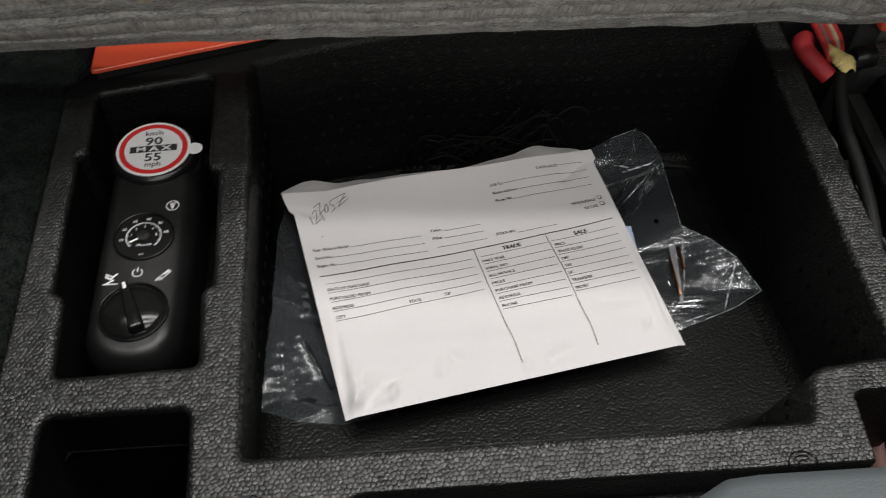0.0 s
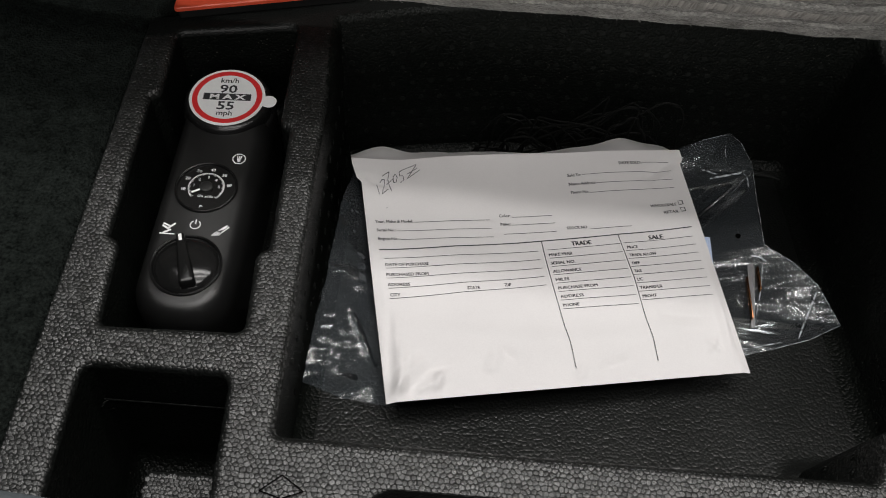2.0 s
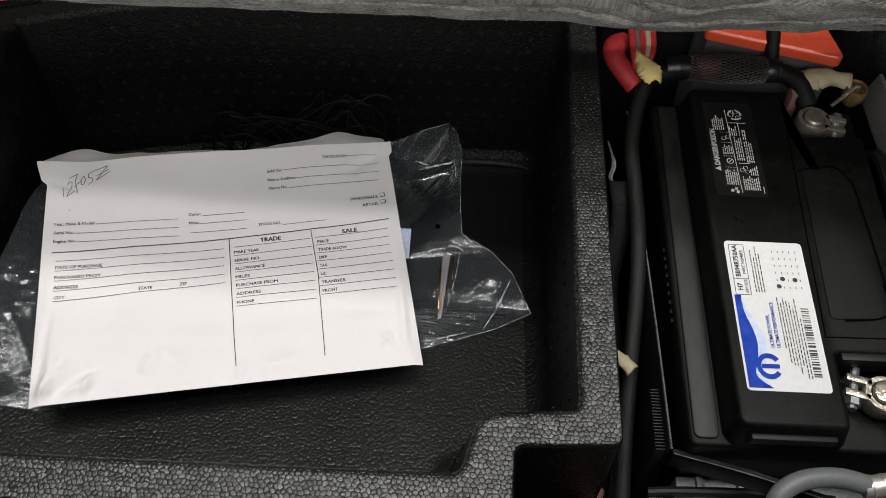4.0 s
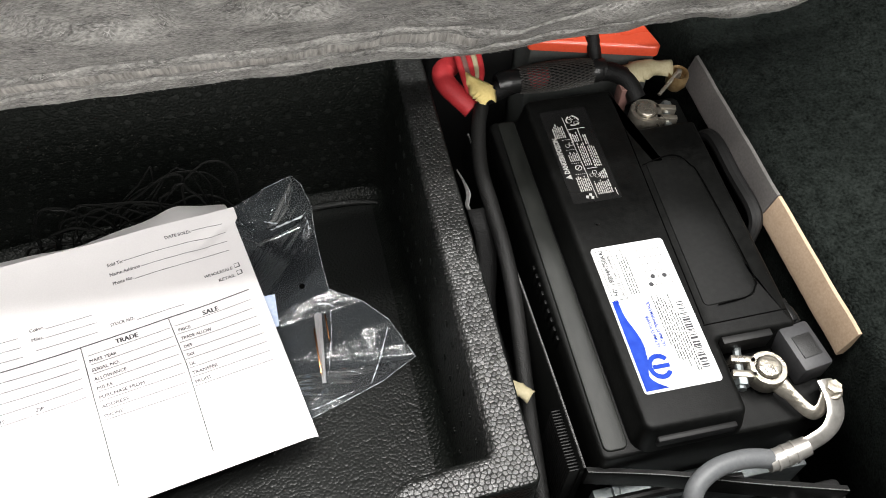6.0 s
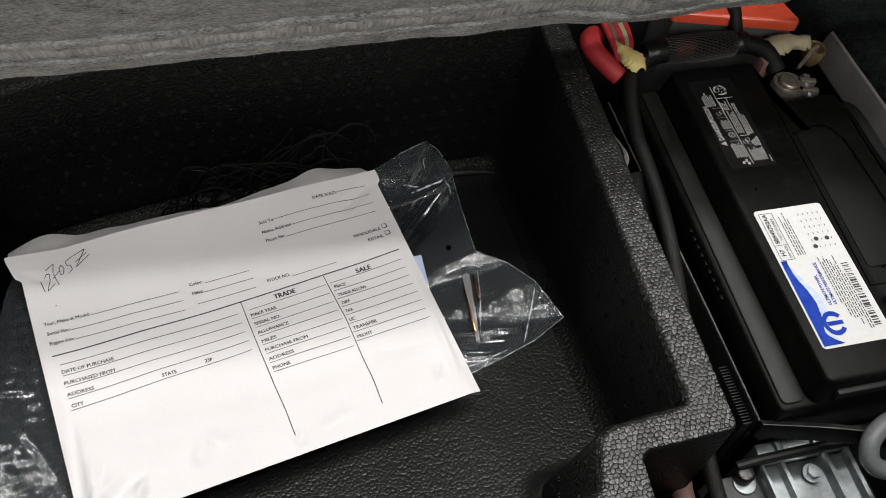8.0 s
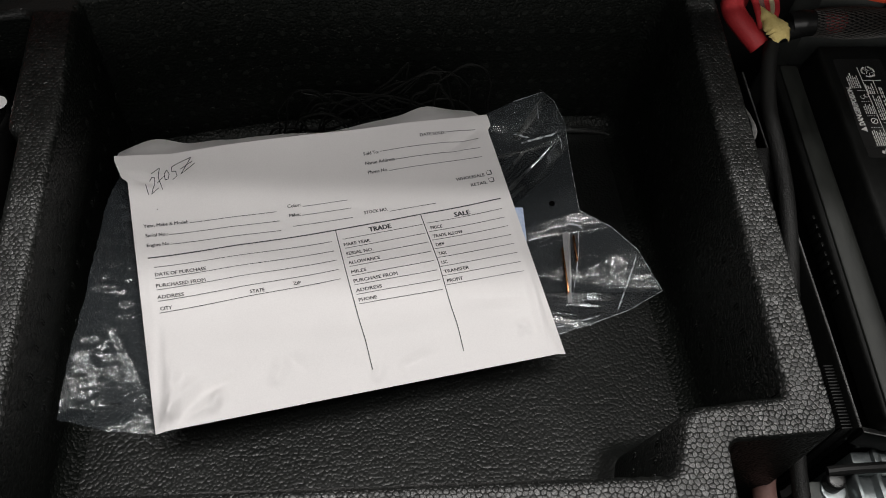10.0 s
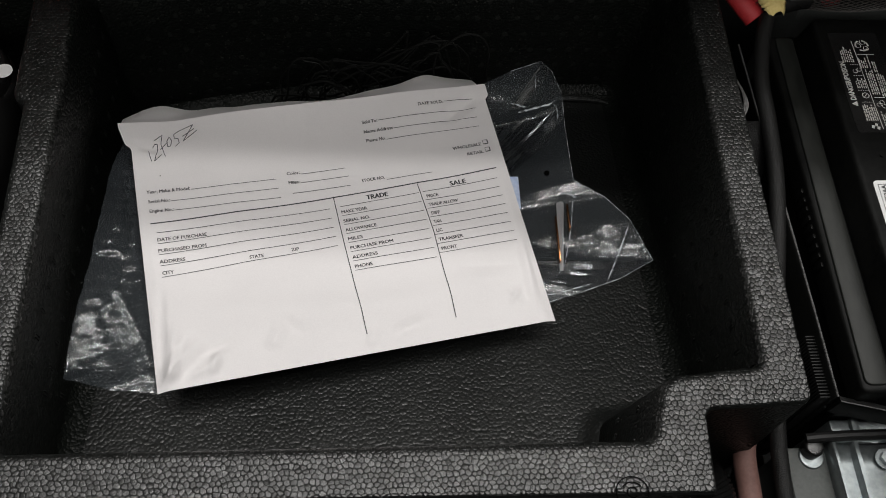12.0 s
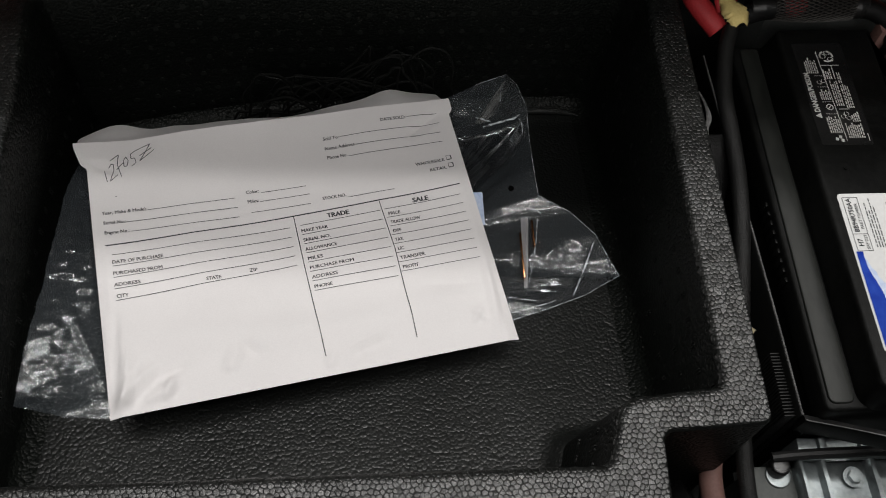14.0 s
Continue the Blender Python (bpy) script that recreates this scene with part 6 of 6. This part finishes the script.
tape("tan_tape", [(0.507, 0.650, 0.203), (0.518, 0.652, 0.206), (0.532, 0.654, 0.205), (0.548, 0.652, 0.203)], (0.013, 0.012, 0.008, 0.010), 0.008, "yellowed tape wrapped over the rear terminal", OLDTAPE, 8.0)
clip = thing("brass_clip", "tarnished brass bolt and clip at the battery corner", "clip", (0.55, 0.642, 0.19))
bm = bmesh.new()
loft(bm, [[(0.5520 + r * math.cos(2 * math.pi * k / 20), 0.6440 + r * math.sin(2 * math.pi * k / 20), z) for k in range(20)] for r, z in ((0.0060, 0.1800), (0.0092, 0.1860), (0.0098, 0.1950), (0.0088, 0.1985), (0.0070, 0.1975), (0.0060, 0.1930), (0.0010, 0.1925))], True, True)
part("cup", bm, BRASS, clip, "tarnished brass cup")
bm = bmesh.new()
disc(bm, 0.5520, 0.6440, 0.1900, 0.2010, 0.0026, 12, 0.001)
sweep(bm, [(0.5300, 0.6290, 0.190), (0.5400, 0.6360, 0.194), (0.5510, 0.6435, 0.2005)], (0.0016, 0.0019, 0.0016), 10)
part("stem", bm, LEAD, clip)
tagged(boxed("paper_tag", 0.497, 0.5045, 0.634, 0.646, 0.1655, 0.1955, PINK, bevel=0.0006), "small pale pinkish tag under the battery lead", "tag")

lead = thing("ground_lead", "grey ground cable with pale metal lug on the post", "cable", (0.52, 0.34, 0.17))
bm = bmesh.new()
sweep(bm, [(0.508, 0.3085, 0.160), (0.482, 0.3125, 0.165), (0.458, 0.3100, 0.166), (0.442, 0.3020, 0.163), (0.4375, 0.2920, 0.156), (0.4440, 0.2840, 0.150), (0.4600, 0.2800, 0.147), (0.50, 0.276, 0.140), (0.545, 0.272, 0.128)], 0.0068, 14)
part("jacket", bm, GREYWIRE, lead, "smooth grey cable jacket")
bm = bmesh.new()
sweep(bm, [(0.4520, 0.2815, 0.1485), (0.4640, 0.2793, 0.1463), (0.4800, 0.2778, 0.1432)], 0.0078, 14)
sleeve = part("sleeve", bm, PRINTED, lead, "white printed cable sleeve")
bm = bmesh.new()
for k in range(9):
    x = 0.455 + 0.0024 * k
    box(bm, x, x + 0.0015, 0.2765 - 0.0018 * k / 9, 0.2785 - 0.0018 * k / 9, 0.1562 - 0.0052 * k / 9, 0.1566 - 0.0052 * k / 9)
part("sleeve_print", bm, INK, sleeve)
bm = bmesh.new()
sweep(bm, [(0.498, 0.3085, 0.160), (0.512, 0.3100, 0.162), (0.528, 0.3125, 0.165)], (0.0074, 0.0080, 0.0070), 14)
sweep(bm, [(0.526, 0.3122, 0.1655), (0.543, 0.3175, 0.170), (0.553, 0.3270, 0.174), (0.556, 0.3400, 0.177), (0.555, 0.3520, 0.178)], (0.0062, 0.0066, 0.0085, 0.0095, 0.0085), 12, 8, 0, 0.28)
lug = part("lug", bm, LUG, lead, "crimped metal lug")
bm = bmesh.new()
for k in range(3):
    sweep(bm, [(0.503 + 0.007 * k, 0.3087 + 0.0010 * k, 0.1608 + 0.0012 * k), (0.5045 + 0.007 * k, 0.3089 + 0.0010 * k, 0.1611 + 0.0012 * k)], 0.0083, 14, 2)
part("crimp", bm, LUG, lug)
bm = bmesh.new()
disc(bm, 0.5555, 0.343, 0.178, 0.1810, 0.0078, 24, 0.001)
disc(bm, 0.5555, 0.343, 0.181, 0.1860, 0.0055, 6)
part("nut", bm, LEAD, lead)
bm = bmesh.new()
sweep(bm, [(0.518, 0.3590, 0.180), (0.526, 0.3460, 0.178), (0.534, 0.3330, 0.176), (0.541, 0.3310, 0.176), (0.550, 0.3390, 0.1765)], (0.0075, 0.0050, 0.0048, 0.0055, 0.0070), 10, 6, 0, 0.32)
part("clamp_arm", bm, LEAD, lead)
sensor = thing("battery_sensor", "dark grey plastic battery sensor plug beside the post", "sensor", (0.545, 0.385, 0.17))
SM = Matrix.Translation((0.545, 0.378, 0)) @ Matrix.Rotation(radians(8), 4, "Z") @ Matrix.Translation((-0.545, -0.378, 0))
boxed("housing", 0.535, 0.5595, 0.357, 0.394, 0.166, 0.190, DARKGREY, sensor, 0.003, m=SM)
boxed("plug", 0.5385, 0.5575, 0.3935, 0.409, 0.168, 0.189, GLOSSY, sensor, 0.003, m=SM)
boxed("latch", 0.5440, 0.5530, 0.3950, 0.414, 0.1885, 0.1925, GLOSSY, sensor, 0.0012, m=SM)
boxed("moulded_panel", 0.5400, 0.5550, 0.366, 0.384, 0.1895, 0.1906, PLASTIC, sensor, 0.0005, m=SM)
bm = bmesh.new()
sweep(bm, [(0.542, 0.41, 0.178), (0.541, 0.425, 0.176), (0.550, 0.44, 0.16), (0.562, 0.45, 0.12)], 0.005, 10)
part("wire", bm, BLACKWIRE, sensor)
handle = thing("battery_strap_handle", "folded black plastic carry handle beside the battery", "handle", (0.555, 0.54, 0.16))
bm = bmesh.new()
sweep(bm, [(0.560, 0.600, 0.160), (0.566, 0.585, 0.176), (0.567, 0.54, 0.177), (0.568, 0.50, 0.176), (0.562, 0.485, 0.160)], (0.004, 0.006, 0.006, 0.006, 0.004), 10)
part("grip", bm, PAN, handle)

# cut edge of the liner board beside the battery
edge = thing("liner_edge", "cut grey and tan fibreboard edge of the side liner", "liner edge", (0.582, 0.5, 0.0))
for a, b, mat, lab_e in ((0.50, 0.660, GREYBOARD, "grey board edge"), (0.372, 0.499, TAN, "bare tan board edge")):
    bm = bmesh.new()
    ys = [a + (b - a) * k / 12 for k in range(13)]
    loft(bm, [[(0.5865 - 0.03 * (y - 0.36) + dx + wobble((y, 0, 0), 30, 0.001), y, z) for dx, z in ((-0.0085, 0.170), (-0.0090, 0.174), (-0.0030, 0.1985), (-0.0008, 0.1995), (-0.0006, 0.180), (-0.0030, 0.170))] for y in ys], True, True)
    part("board", bm, mat, edge, lab_e)

# webbing strap with white end
webbing = thing("webbing_strap", "black webbing strap with pale buckle edge in the gap", "strap", (0.343, 0.5, 0.1))
bm = bmesh.new()
rows = [[(x + 0.004 * math.sin(k), 0.548 - 0.014 * k, 0.178 - 0.012 * k) for x in (0.340, 0.345, 0.350, 0.356)] for k in range(9)]
loft(bm, rows, closed=False)
wb = part("band", bm, BLACKWIRE, webbing)
wb.modifiers.new("thick", "SOLIDIFY").thickness = 0.0015
bm = bmesh.new()
sweep(bm, [(0.3405, 0.585, 0.184), (0.3425, 0.570, 0.186), (0.3440, 0.560, 0.183), (0.3415, 0.552, 0.178), (0.3450, 0.548, 0.174)], (0.0006, 0.0011, 0.0022, 0.0020, 0.0008), 8, 6, 0.0, 0.5)
part("buckle", bm, PALE_PLASTIC, webbing, "pale twisted plastic end")

# rust-pink pipe and black sleeve in the front gap
cable("primer_tube", "dusty pink primed tube in the front gap", [(0.330, 0.326, 0.085), (0.326, 0.310, 0.086), (0.325, 0.280, 0.085), (0.324, 0.21, 0.08)], 0.0085, PINK)
cable("taped_harness", "shiny black taped wiring harness in the front gap", [(0.284, 0.297, 0.105), (0.292, 0.285, 0.102), (0.297, 0.26, 0.092), (0.296, 0.20, 0.08)], 0.0135, GLOSSY, ribs=0.10, steps=16)

# ---- the sill of the boot ----
sill = thing("boot_sill", "grey grained plastic boot sill with moulded ribs", "sill", (0.0, 0.08, 0.0))


def sill_edge(x):
    return 0.1560 - 0.080 * (x - 0.02) + 0.0125 * (0.5 + 0.5 * math.tanh((x - 0.053) / 0.008)) + (0.07 * (x - 0.06) if x > 0.06 else 0)


bm = bmesh.new()
rings = []
for i in range(121):
    x = -0.75 + 1.5 * i / 120
    e = sill_edge(max(-0.3, min(x, 0.30)))
    hump = 0.5 + 0.5 * math.tanh((x - 0.045) / 0.014)
    z = 0.44
    rings.append([(x, e - 0.004, 0.10), (x, e - 0.002, z - 0.03), (x, e, z - 0.012), (x, e - 0.002, z - 0.004), (x, e - 0.008, z), (x, e - 0.03, z + 0.003 * (1 - hump)), (x, e - 0.10, z + 0.002), (x, e - 0.22, z - 0.01), (x, e - 0.24, z - 0.05), (x, e - 0.245, 0.10)])
loft(bm, rings, closed=False)
part("cover", bm, SILL, sill, sharp=70)
for k in range(30):
    x = -0.262 + 0.0086 * k
    e = sill_edge(x)
    boxed("rib", x - 0.0009, x + 0.0009, e - 0.085, e - 0.013, 0.436, 0.4428, SILL, sill, 0.0005)
tagged(boxed("sill_support", -0.75, 0.75, -0.09, 0.02, PANZ, 0.40, PAN), "dark inner body under the boot sill", "sill", kind="structure")
